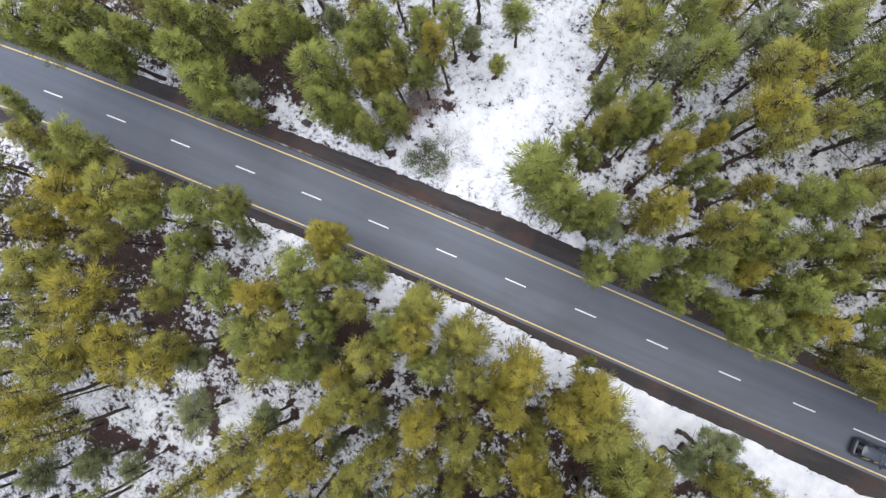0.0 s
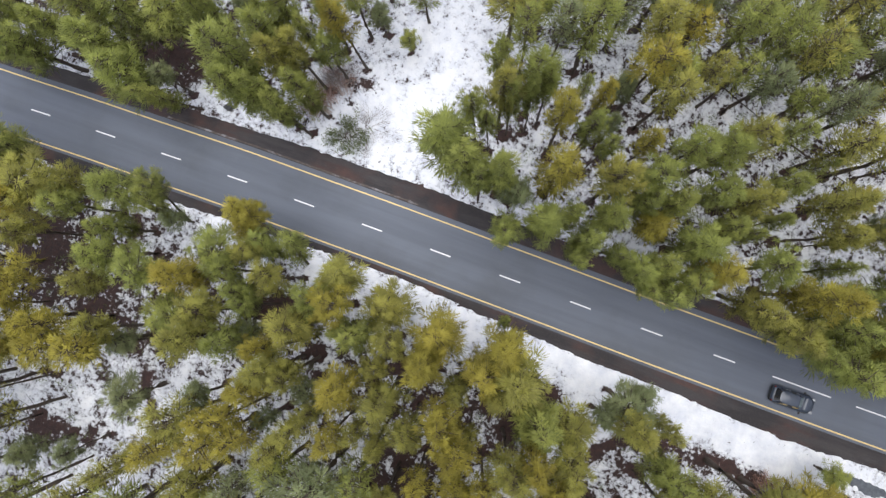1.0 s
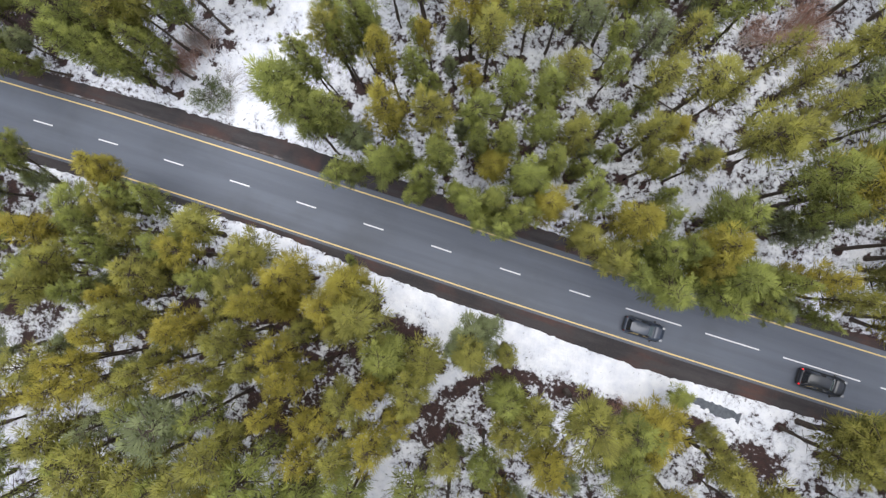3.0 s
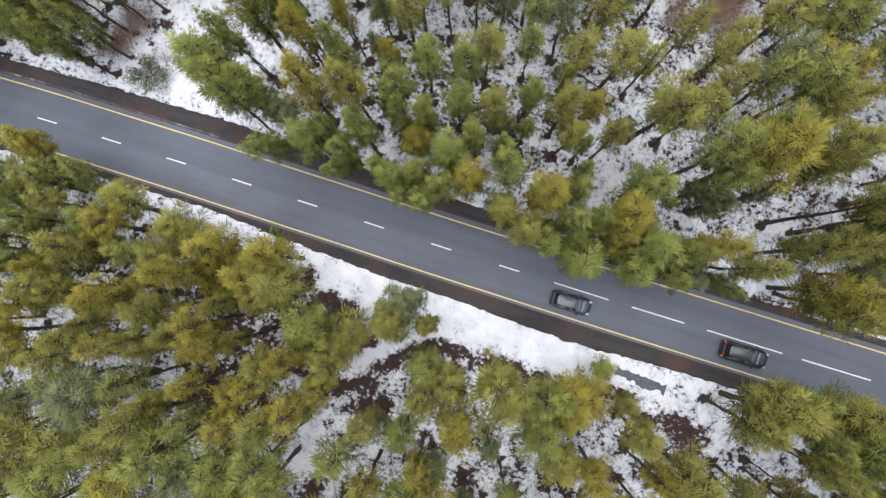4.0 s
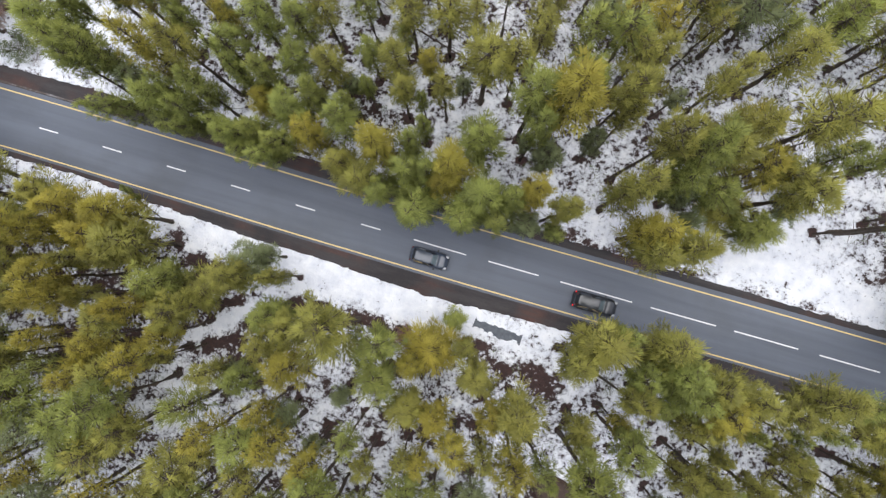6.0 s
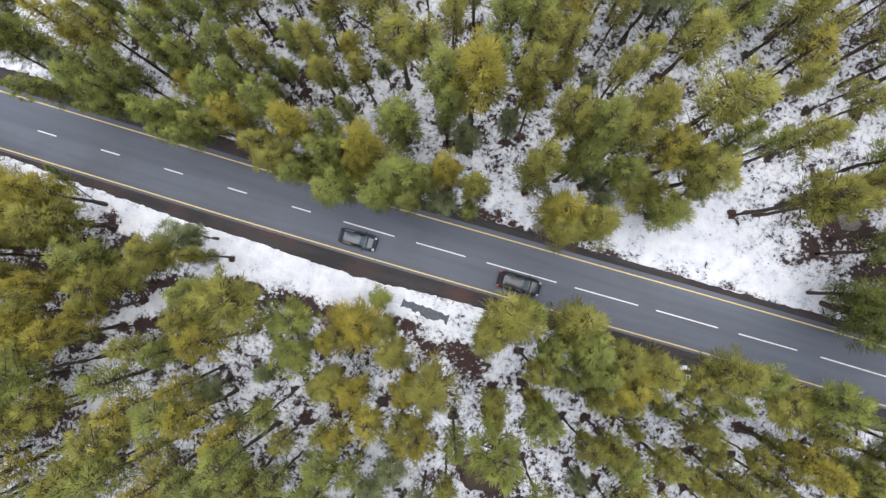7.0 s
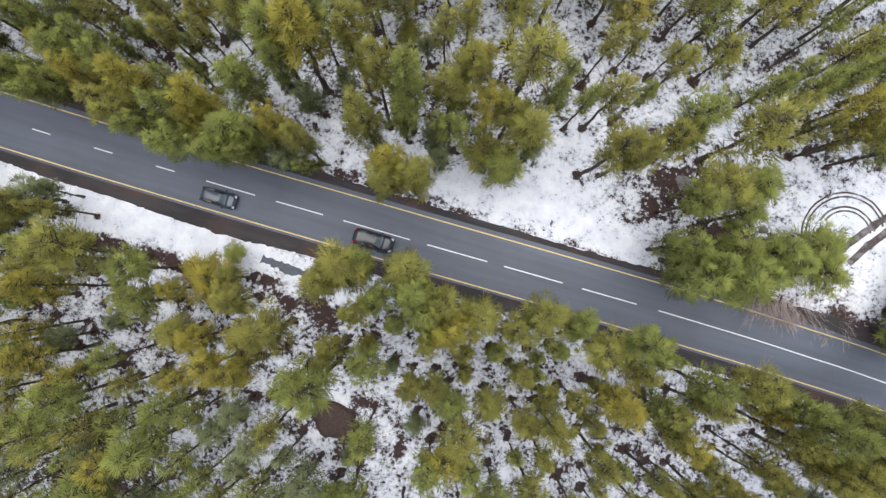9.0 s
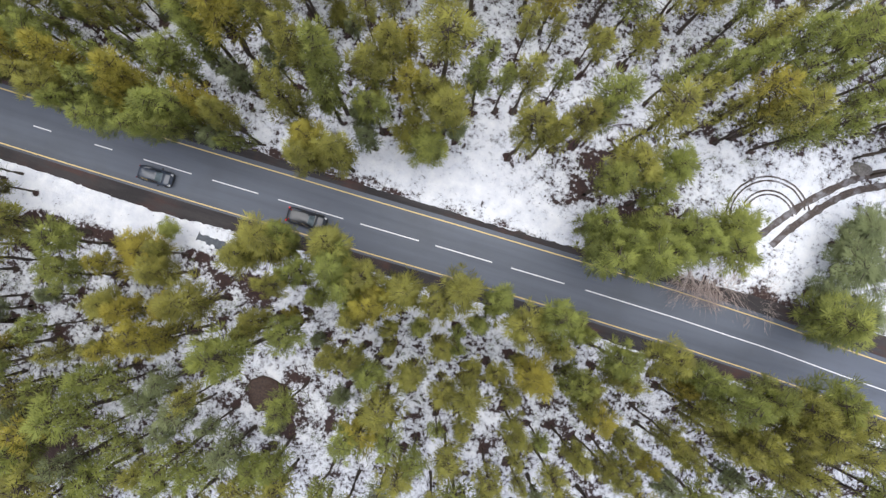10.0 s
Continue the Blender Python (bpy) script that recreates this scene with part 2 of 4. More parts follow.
GREEN_STAND_E = [
    (26.1, 7.6, 15, 2.2), (26.2, 4.4, 14.9, 1.5), (27.9, 9.2, 14.9, 1.5), (29.6, -15.8, 16.5, 1.6), (29.7, -10.7, 16.4, 2), (29.7, 20.8, 14.2, 1.5),
    (30, 10.1, 11.5, 1), (30, 18, 14.4, 1.4), (30.5, 25, 14.7, 2.4), (31.2, 14.6, 13.3, 1.5), (31.3, -21.1, 17.5, 2.4), (31.6, 7.5, 16.4, 1.8),
    (31.7, 11.6, 11.6, 1), (33.7, 17, 11.1, 1), (36, 25.5, 13.5, 2.4), (36.2, 1.7, 17.7, 1.6), (37.1, 11.7, 12, 0.8), (37.2, 7.1, 16.7, 1.3),
    (37.8, 4.5, 17.9, 1.8), (37.8, 9.5, 12.7, 1), (38.5, -22.2, 20.7, 2.1), (39.2, -18.7, 14.6, 1.4), (39.3, -10.2, 16.6, 2.3), (39.4, 5.5, 17.4, 1.4),
]
GREEN_STAND_F = [
    (39.6, 1.8, 17.4, 2.5), (40.2, -13.4, 15.6, 2.2), (42, -29.7, 17.6, 2.7), (43, 9.7, 15.9, 2.4), (43.4, 1.7, 18.2, 2), (44.4, 4.6, 17.3, 2.7),
    (45.4, -25.3, 18.9, 2.7), (45.5, -22, 14.7, 2.2), (46.3, 2.7, 18.2, 1.4), (46.4, 12.6, 22.3, 2.3), (46.9, 4.7, 19.2, 1.5), (47.3, 10.5, 20.9, 1.5),
    (48.4, -30.8, 13.3, 2.7), (49.9, 15.3, 21.5, 1.8), (51.6, 3.1, 15.7, 1), (52.5, 20.5, 18.7, 2.1), (54.6, 27.9, 13.5, 2.4), (55.7, -16.2, 18.3, 1.4),
    (58.1, -27.2, 17.4, 1.9), (58.7, -14.9, 24.7, 2.4), (58.8, -3.5, 18.3, 1.7), (59.1, 9.9, 21.5, 1.8), (59.3, 11.1, 26.7, 2.4), (61.6, -6.1, 17.7, 1.7),
]
GREEN_STAND_G = [
    (61.8, -12, 17.7, 1.9), (62.1, -26, 13.1, 1.9), (63.7, 10.3, 15.8, 2), (63.8, -18.6, 18.2, 1.7), (63.8, -8.2, 15.3, 1.3), (64, -24.8, 14.9, 1.9),
    (64.5, -5.1, 18.8, 2.5), (65.9, -6.7, 17.9, 2.2), (69.2, 26, 18.5, 2.4), (69.3, 8.9, 10.6, 2.4), (70.5, -20.1, 17.1, 2), (70.5, -13.6, 16.1, 1.9),
    (72.4, 15.5, 17.3, 1.6), (72.7, 19, 13.9, 1.1), (73.8, -19.4, 15.6, 1.6), (73.8, -8.8, 11.4, 1.2), (74.8, 16.1, 18, 1.3), (76.9, -20.7, 15.2, 1.5),
    (77.6, -8, 10.5, 0.9), (77.9, -9.6, 10.6, 1), (78.2, -17.7, 11, 1), (79.5, -6.6, 13.8, 1.2), (79.9, 18.6, 15.1, 1.2), (80.4, -3.5, 15.2, 1.9),
]
GREEN_STAND_H = [
    (84.5, 15.1, 18.8, 1.5), (84.9, 17.8, 19, 2.4), (86.7, -3.2, 16.3, 2.3), (87.1, 10.1, 18.5, 2.2), (87.3, 6, 18.1, 1.9), (88.3, -15.9, 12.2, 1.1),
    (89, 2.9, 19.1, 2.8), (89.2, -4.7, 15.3, 1.2), (89.6, -9.2, 16.8, 1.9), (89.8, 4.7, 18.1, 2.2), (90.7, 22, 17, 1.6), (91.6, 6.8, 17.1, 2.3),
    (91.8, 4.2, 19.1, 2.8), (92.1, -5.5, 18.9, 2.1), (92.1, 10.4, 15.5, 2), (92.6, 23.9, 17, 1.3), (93.4, 14.1, 11.4, 2.6), (94.2, 22.7, 19.1, 1.5),
    (94.8, 5.2, 16.7, 2.3), (95.8, 7.7, 15, 2.3), (96.1, 23.9, 20.7, 1.8), (97.9, 7.2, 14.2, 2.3), (99.5, 27, 20.8, 2.3), (100.2, 24.1, 19, 1.5),
]
GREEN_STAND_I = [
    (100.3, -5.4, 20.2, 2), (101, -6.5, 24.4, 2), (101.7, 10.4, 9.2, 3), (102, 7.4, 12.1, 2.4), (103, 27, 21, 2.4), (103.5, 20.2, 16.7, 1.9),
    (103.7, 24.6, 19.1, 1.5), (104, 29.8, 19.6, 1.8), (105, -4.9, 20.8, 2.1), (106.5, 21.9, 18.2, 2.2), (107.4, 24.3, 18.3, 1.6), (110.5, -3.7, 21.3, 2.4),
    (113, 3.5, 14.9, 3.2),
]
OLIVE_STAND_A = [
    (-37.1, -4.9, 12.7, 1.7), (-34.2, -11.1, 12.8, 1.7), (-31.3, -16.4, 14.2, 1.7), (-30.6, -14.2, 15, 2.3), (-29, -6.3, 12.3, 2.8), (-28.6, -17.7, 14.3, 1.4),
    (-27.6, -21.1, 15.7, 1.7), (-27.1, -10.2, 13.4, 1.7), (-25.8, -5.7, 13.8, 1.9), (-25.1, -28.1, 15.4, 1.3), (-24.9, -20.7, 16.7, 2.1), (-20.5, -12.3, 13.7, 1.6),
    (-17.3, -15.8, 14.1, 1.6), (-12.4, -25.5, 15.3, 1.6), (-10.4, 9.7, 18.3, 1.7), (-9.5, -13.4, 18.1, 2.2), (-9.5, -11.3, 15.2, 2), (-9.5, 11.1, 16.2, 1.5),
    (-8.7, -5.8, 12.5, 1.4), (-8.2, -19.9, 16.3, 1.9), (-6.2, -25.4, 14.2, 2.7), (-5.5, -6.9, 13.2, 1.6), (-2.8, -13.8, 16.6, 2), (-2.7, -10.2, 15.9, 2.2),
]
OLIVE_STAND_B = [
    (-1.4, -13.4, 15.4, 1.4), (-1.1, -25.7, 16.6, 2.7), (-0.7, -4.9, 11.1, 2.5), (-0.1, -18.8, 17.1, 1.5), (0.9, -17.1, 16.8, 1.5), (1.5, -15.8, 15.3, 1),
    (2.3, -25.5, 15.7, 2.6), (3.7, -6.1, 9.3, 2.4), (5.2, -8.7, 14.9, 1.7), (5.3, -15.9, 15.6, 1.1), (5.3, -10.6, 14.7, 1.3), (5.4, 20.5, 15.4, 2.4),
    (6.7, -12.6, 17.3, 2), (7, 13.3, 19.1, 1.8), (7.1, -15.8, 16.2, 1.3), (7.2, -22.9, 19, 2.4), (9.2, -14.3, 16.9, 1.6), (9.3, -20, 16.2, 1.4),
    (9.6, -20.6, 21.2, 2.1), (11.8, -10.4, 15.8, 1.3), (14, -13, 15.7, 1), (14.8, -9.4, 16.1, 1.4), (16.1, -7.6, 17, 2.8), (17.3, -13.7, 18.2, 1.9),
]
OLIVE_STAND_C = [
    (17.3, 23, 16.2, 2.1), (17.6, 9.2, 20.9, 1.8), (18, -19.1, 17.1, 1.9), (19.3, 17.2, 18.3, 1.9), (19.9, -23.7, 14.7, 2.2), (21.6, -16.6, 14.9, 1),
    (21.9, -12.1, 16.3, 1.9), (21.9, -10.4, 8.7, 2.4), (22, 20.1, 16.9, 1.4), (23.5, -29.2, 14.9, 2.7), (25.5, -25.7, 14.2, 2.7), (25.8, -8.1, 16.6, 1.9),
    (26.3, -16.7, 15.6, 1.6), (26.7, 16.3, 15.9, 1.9), (28.8, -7.2, 14.7, 1.1), (28.8, 12.4, 16, 1.8), (30, -13, 16.3, 1.7), (31.9, 3.4, 16.9, 1.8),
    (32.1, -11.3, 17.6, 2), (33.9, 3, 17.2, 2), (34.2, 13.6, 17.5, 1.8), (34.2, 18.3, 15.5, 2), (35.2, 11.6, 15.7, 1.5), (36, -9.7, 22, 2.7),
]
OLIVE_STAND_D = [
    (37.4, 18.8, 16.6, 2.2), (38.9, 12.6, 16.2, 1.3), (39.9, 19.5, 15.9, 1.3), (41.2, -20.9, 13.4, 1.3), (41.7, 15.1, 20.5, 2.5), (43.5, -15.2, 11.4, 2.4),
    (44.3, -19.6, 12.7, 1.1), (44.3, 15.8, 19.7, 1.7), (44.8, -31.6, 18.2, 2.7), (45.6, 18.6, 19.5, 1.5), (46.4, 23.3, 15, 1.8), (47, -9, 11.5, 1.3),
    (48.5, -10.5, 15.2, 2.1), (49.1, 26, 16, 2.4), (50.6, -16.7, 16.6, 1.4), (51, 5.1, 21.4, 1.6), (52.2, -29.4, 13.5, 1.9), (52.6, -12.2, 18.5, 2.7),
    (53.2, 14.5, 24.1, 2), (54, 19.2, 18, 1.9), (54.2, 13.3, 21.1, 1.3), (56, -19.7, 19.5, 1.3), (56.2, 20.6, 16.4, 1.7), (56.3, -6.7, 18.3, 2.1),
]
OLIVE_STAND_E = [
    (56.3, 8, 24.8, 2), (56.6, 11.2, 26.9, 1.8), (56.6, 20, 7.5, 1.6), (57.7, -4.8, 18.9, 3), (58.8, -13.5, 17, 1.1), (58.8, -12.4, 14.2, 1.7),
    (59.7, 3, 21.1, 1.9), (60.4, -8.1, 21.8, 1.4), (60.7, 18.1, 18.9, 1.5), (61.8, 4.7, 20.9, 2.1), (62.3, 20.3, 17.4, 1.6), (62.7, 12.9, 19.7, 2.2),
    (63.6, -3, 18.1, 2.7), (63.6, 15.4, 20.9, 2.3), (66.6, -13.4, 18.2, 1.5), (66.6, 23.1, 18, 2.5), (67.1, -9.4, 16, 1.5), (67.5, 10.3, 4.6, 2.6),
    (67.6, -5.2, 17.9, 2.2), (68.5, 13.3, 16.8, 2), (68.7, -12.7, 18.3, 1.5), (68.7, 16.7, 23.4, 2.9), (70, 12, 17.7, 2.5), (70.9, -5.8, 17.4, 2.4),
]
OLIVE_STAND_F = [
    (71.1, -9.8, 9, 1.2), (71.5, -11.7, 11.3, 1), (72.5, -16.3, 17.2, 2.5), (74.1, -13.2, 15.4, 1.9), (74.6, -5.8, 15.8, 1.9), (74.7, 27.9, 17.2, 2.4),
    (75.3, 21.2, 19, 1.4), (75.8, -22.4, 16.2, 1.9), (76, -9.8, 14.3, 1.5), (76.6, -4, 18.6, 2.5), (76.8, 16.6, 20.1, 1.8), (77.5, -13.7, 14.6, 1.8),
    (77.9, 11.5, 22.8, 2.2), (78.4, 23.8, 13.1, 1), (79.7, -19.4, 15.9, 1.9), (80, -13.1, 20.9, 2), (80, 12.2, 21.4, 1.7), (80.2, -11.6, 7.5, 1.6),
    (80.5, -16.6, 14.4, 1.3), (82.1, 24, 11.5, 1.1), (82.2, -10.6, 12.6, 1.4), (82.3, 14.1, 20.4, 1.8), (82.9, 22.6, 15.1, 1.5), (83.7, -5.2, 12.2, 2.7),
]
OLIVE_STAND_G = [
    (83.9, -12.3, 14.4, 1.3), (84.2, -20, 15.9, 1.5), (84.2, -9.2, 10.5, 0.9), (85.2, -14.7, 19, 1.7), (86.5, -18.2, 11.9, 1), (87.1, 25.2, 11.9, 2),
    (87.3, -6.6, 15, 1.5), (87.4, -20.5, 12.3, 1), (88.1, 12, 18.4, 2.7), (89.6, -18.1, 16.8, 1.5), (90.1, 16.9, 20.8, 2.8), (90.8, -11, 16.4, 1.3),
    (90.9, -15.5, 17.2, 1.6), (90.9, -8.8, 16.5, 1.3), (93.4, -7.8, 18.3, 1.6), (93.5, -15.7, 17.5, 1.3), (93.5, 21.1, 17.2, 1.4), (94.1, -12.4, 17.8, 1.3),
    (95.3, -15.4, 18.5, 1.6), (95.8, -4.6, 19.4, 2.3), (96, 19.8, 16.8, 1.3), (96.5, 26.8, 20.1, 2.2), (98.7, -10.7, 19.1, 1.5), (99.4, 19.9, 17.6, 1.8),
]
OLIVE_STAND_H = [
    (99.7, -12.5, 18.9, 1.4), (100.6, -7.9, 19.9, 2), (101.2, 21.1, 19.7, 2.4), (103.6, -9.9, 20.4, 2), (105.2, -8.9, 20.6, 2), (107.6, -4.6, 21.5, 2.4),
    (107.9, -7.2, 20.3, 1.8), (108.3, -11.2, 19.7, 1.5), (110.4, -7.2, 21.4, 2.4), (110.6, -10.3, 20.8, 2.1), (113.3, -5, 20.5, 2.4), (114.4, -7.9, 20, 2.4),
]
YELLOWED_STAND_A = [
    (-32.4, -11.3, 13, 1.7), (-31.7, -7.7, 14.2, 2.4), (-29.2, -8.5, 13.3, 1.8), (-26.2, -24.1, 16.4, 1.9), (-25.4, -24.1, 14.7, 1.1), (-25.4, -14.4, 16.1, 2.5),
    (-24.8, -17.4, 16.6, 2.3), (-23.9, -19.5, 14.7, 1.3), (-21.8, -16.7, 15.3, 1.9), (-20.7, -18.5, 15.8, 1.9), (-17.9, -17.3, 15.6, 2.1), (-12.7, -9.4, 15.4, 2),
    (-10.4, -2.4, 13.2, 1.9), (-9.3, -2.1, 12.1, 1.4), (-8.9, -22.6, 16.3, 1.9), (-6.8, 14.4, 17.9, 1.4), (-5.9, -18.9, 16.1, 1.5), (-5.3, -20.7, 17, 1.8),
    (-4.7, -18.5, 15.8, 1.3), (-4.1, -12.8, 15, 1.5), (-3.5, -15.5, 16.5, 1.7), (-3.2, -19.4, 16.7, 1.5), (0.1, -7.3, 14.1, 1.9), (3.1, -12.5, 19.1, 2.1),
]
YELLOWED_STAND_B = [
    (3.5, -16.8, 16.8, 1.5), (8.6, -9.4, 6.9, 2), (8.7, -9.2, 21.2, 1.7), (9, -6.7, 14.8, 2.4), (11.2, -18, 16, 1.3), (11.5, -12, 18.9, 1.9),
    (12.4, 12.1, 20.3, 1.5), (13.2, -13.7, 20.8, 1.7), (13.5, 8.5, 20.3, 1.9), (13.6, -7.9, 17.5, 2.1), (14.2, -18.2, 12.6, 1.9), (14.5, -5.3, 17.3, 2.2),
    (14.7, 15.3, 17.8, 1), (15.1, -20.3, 16.2, 1.6), (16.1, -16.3, 16.1, 1.3), (17.3, 18.5, 18.7, 1.9), (19.4, -12.7, 20.1, 1.6), (19.4, 13.2, 16.5, 1.2),
    (20.1, -17, 17.1, 1.9), (21.4, -14.2, 15.7, 1.5), (22.8, 8.1, 10.7, 1.9), (28.5, 6, 15.6, 1.9), (31.4, -18.3, 16.5, 1.4), (33.4, -20.3, 17.4, 2),
]
YELLOWED_STAND_C = [
    (33.6, -13.7, 20.6, 2), (34.8, 6.4, 20, 2.1), (36.4, -21.6, 16.1, 1.9), (36.8, 15.2, 12.2, 1.4), (41.2, 4.1, 17.7, 1.5), (41.6, 5.8, 20.1, 2.2),
    (42.4, -11.3, 12.6, 1.4), (44, -9.8, 7.6, 3), (45.8, -19.4, 13.8, 1.5), (46.2, -14.9, 13.8, 1.9), (48.4, -16.9, 15.4, 1.8), (48.8, 6.1, 21.4, 1.7),
    (49, 12.8, 24.7, 3.2), (50.5, -13.7, 15.4, 1.5), (52.9, -15, 24.1, 1.6), (59, 5.5, 20.3, 2.3), (61.5, -11, 12.8, 1.1), (64.7, 17.8, 14.5, 1.5),
    (66.6, 13.7, 17.5, 2), (68.6, -7, 17.4, 2.2), (71.6, -18.8, 16.5, 1.9), (85.4, -9.5, 19.3, 2.3), (91.8, -10.9, 18, 1.8), (97, -13.7, 18.1, 1.2),
]
YELLOWED_STAND_D = [
    (98.4, 21.7, 19.9, 2.3), (99.8, -6.7, 14.7, 1.4),
]
DULL_STAND_A = [
    (-25.1, -31.5, 9.8, 1.7), (-22.3, 6.4, 9, 1.3), (-21.5, -28.9, 9.7, 1.7), (-18.1, -27.5, 9, 1.3), (-17.7, -5.3, 7.6, 1.3), (-17.2, -17.3, 8.5, 1.5),
    (-17, 14.6, 10.1, 1.5), (-14.8, -21.1, 9.6, 2.1), (-8.9, -19, 9.3, 1.5), (-6.9, -12.8, 9.1, 1.7), (-6.1, 18, 7.4, 1.3), (-2.6, -18.9, 9.7, 1.2),
    (-0.7, -15.1, 9.4, 1.3), (3.8, -20.9, 17.8, 3), (10.5, 6.7, 11.3, 1.7), (16.4, 18.2, 10.9, 1.5), (16.4, 26.2, 13.4, 2.2), (16.8, 15.2, 10.1, 0.9),
    (19.2, 10.2, 9.6, 0.9), (21.2, 27.6, 13.6, 2.3), (24.4, -8.6, 8.6, 1.2), (25.2, -6.7, 9.9, 2.3), (26.6, 21.5, 14.6, 1.8), (26.9, -16.8, 8.9, 1.1),
]
DULL_STAND_B = [
    (27, -5.7, 9, 1.4), (30.1, 11.7, 8.9, 1), (32.1, 20.7, 17.4, 1.5), (32.6, -19.2, 10.4, 1.7), (34.4, 25.2, 18.1, 1.5), (36.1, -21, 9, 1.1),
    (37.2, -16.4, 9.3, 1.2), (40, 14.6, 9.8, 1), (47.2, 10.6, 11.7, 1), (48.8, 3.3, 11.6, 1.6), (49.3, 10.2, 13.2, 1.6), (50.1, -23.5, 11.3, 1.8),
    (51, -21, 11.3, 1.8), (53, 12.3, 13.6, 1.3), (53.1, -25.5, 12.3, 1.5), (57.2, -23.3, 12.1, 1.2), (58.8, 18.5, 10.9, 1.1), (61.8, 25.7, 18.2, 2.5),
    (62.1, 10, 11.5, 1.5), (63.1, -21.9, 10.7, 1), (63.5, 8.3, 10.8, 1.5), (64.3, -13, 9.6, 1), (68.3, -17.8, 9.7, 1.3), (71.4, 11.6, 8.9, 1.5),
]
DULL_STAND_C = [
    (101.4, -16.6, 11.6, 1.6), (107, -13.8, 11.8, 1.4), (114.3, 6.9, 6.4, 2.2), (114.4, 2.9, 9.5, 2.5), (115.3, 12.8, 6, 2.6), (116.2, 10, 6.9, 3.5),
    (116.2, 14.9, 6.6, 3.1), (118.2, 5.7, 7.6, 2.6),
]
STANDS = {
    "green": [GREEN_STAND_A, GREEN_STAND_B, GREEN_STAND_C, GREEN_STAND_D, GREEN_STAND_E, GREEN_STAND_F, GREEN_STAND_G, GREEN_STAND_H, GREEN_STAND_I],
    "olive": [OLIVE_STAND_A, OLIVE_STAND_B, OLIVE_STAND_C, OLIVE_STAND_D, OLIVE_STAND_E, OLIVE_STAND_F, OLIVE_STAND_G, OLIVE_STAND_H],
    "yellowed": [YELLOWED_STAND_A, YELLOWED_STAND_B, YELLOWED_STAND_C, YELLOWED_STAND_D],
    "dull": [DULL_STAND_A, DULL_STAND_B, DULL_STAND_C],
}
SPOTS = [(*row, tone) for tone, stands in STANDS.items() for stand in stands for row in stand]

# open snow, bare soil and shade put in as soil: centre, half lengths, turn, and how much barer (or snowier) the ground
# is
PATCHES = [
    (0, 18, 6, 8, 20, -0.20), (-3, 10.5, 8, 3, -5, -0.20), (72, 8, 14, 3.5, 0, -0.22), (76, 14, 3, 6, 0, -0.14), (86, 5.2, 5, 1.2, 0, -0.18),
    (93, 21, 3, 5, 30, -0.14), (110, 14, 9, 6, 15, -0.24), (33, -7, 16, 2.3, 0, -0.26), (14, -5.5, 18, 0.9, 0, -0.24), (46, -7.2, 7, 1.2, 0, -0.16),
    (-12, -21, 5, 3, 10, -0.16), (-17, -25, 4, 4, 0, -0.10), (22.5, -23, 2, 5, 0, -0.16), (42, 13, 6, 3, 25, -0.10), (22.9, -13.5, 4.6, 0.75, 43, -0.55), (20.5, -23, 1.6, 5, -10, -0.2), (60, -18.5, 3, 2, 0, -0.10),
]
SOIL_AND_SHADE_A = [
    # The two rows at x -42 put corner falloff and forest shade into the ground.
    (-42, -10, 10, 12, 0, 0.14), (-42, 10, 13, 8, 0, 0.16), (-30, -12, 5, 4, 0, 0.24), (-30, -4.5, 6, 1.2, 0, 0.25), (-26, 11, 5, 4, 0, 0.24), (-25.1, 9.2, 0.7, 1.4, 23, 0.46),
    (-24, -16.7, 1.6, 0.8, 20, 0.46), (-24, 10, 8, 4, 10, 0.12), (-23.9, -29.4, 2.2, 1.2, 20, 0.46), (-22.9, -7.6, 0.5, 1.2, 23, 0.46), (-20.5, 8.7, 0.5, 1.6, 23, 0.46), (-20, -14, 13, 7, 10, 0.13),
    (-19.6, -28, 0.7, 1.6, -10, 0.46), (-19.4, -18.9, 1.2, 0.8, 20, 0.46), (-18, -31.7, 0.8, 0.5, 20, 0.46), (-16.4, -21.6, 0.6, 1.8, 20, 0.46),
]
SOIL_B = [
    (-14.8, -24.2, 0.5, 1.3, 20, 0.46), (-7.4, -11, 2.2, 1.3, 20, 0.46), (-6.9, 10.6, 0.5, 0.3, -40, 0.5), (-6.4, 12.8, 1.3, 0.7, 10, 0.5), (-5.9, -10.4, 1.6, 1.3, 23, 0.46), (-1.9, -13, 0.8, 0.5, 20, 0.46),
    (4.4, -14, 0.5, 0.7, 23, 0.46), (5.9, -12, 1.4, 0.7, 20, 0.46), (7.2, -10.8, 1.1, 0.4, 18, 0.46), (8.4, -11.2, 1.4, 0.6, 23, 0.46), (10, -22, 4, 2.5, 0, 0.22), (14, -15, 13, 7, 0, 0.13),
    (14.8, -27.9, 1.8, 2.4, 17, 0.46), (15.5, -6.5, 0.9, 1.5, 17, 0.46), (17.8, -12.9, 0.8, 1.4, 18, 0.44), (17.9, -8.6, 1, 0.8, 17, 0.44),
]
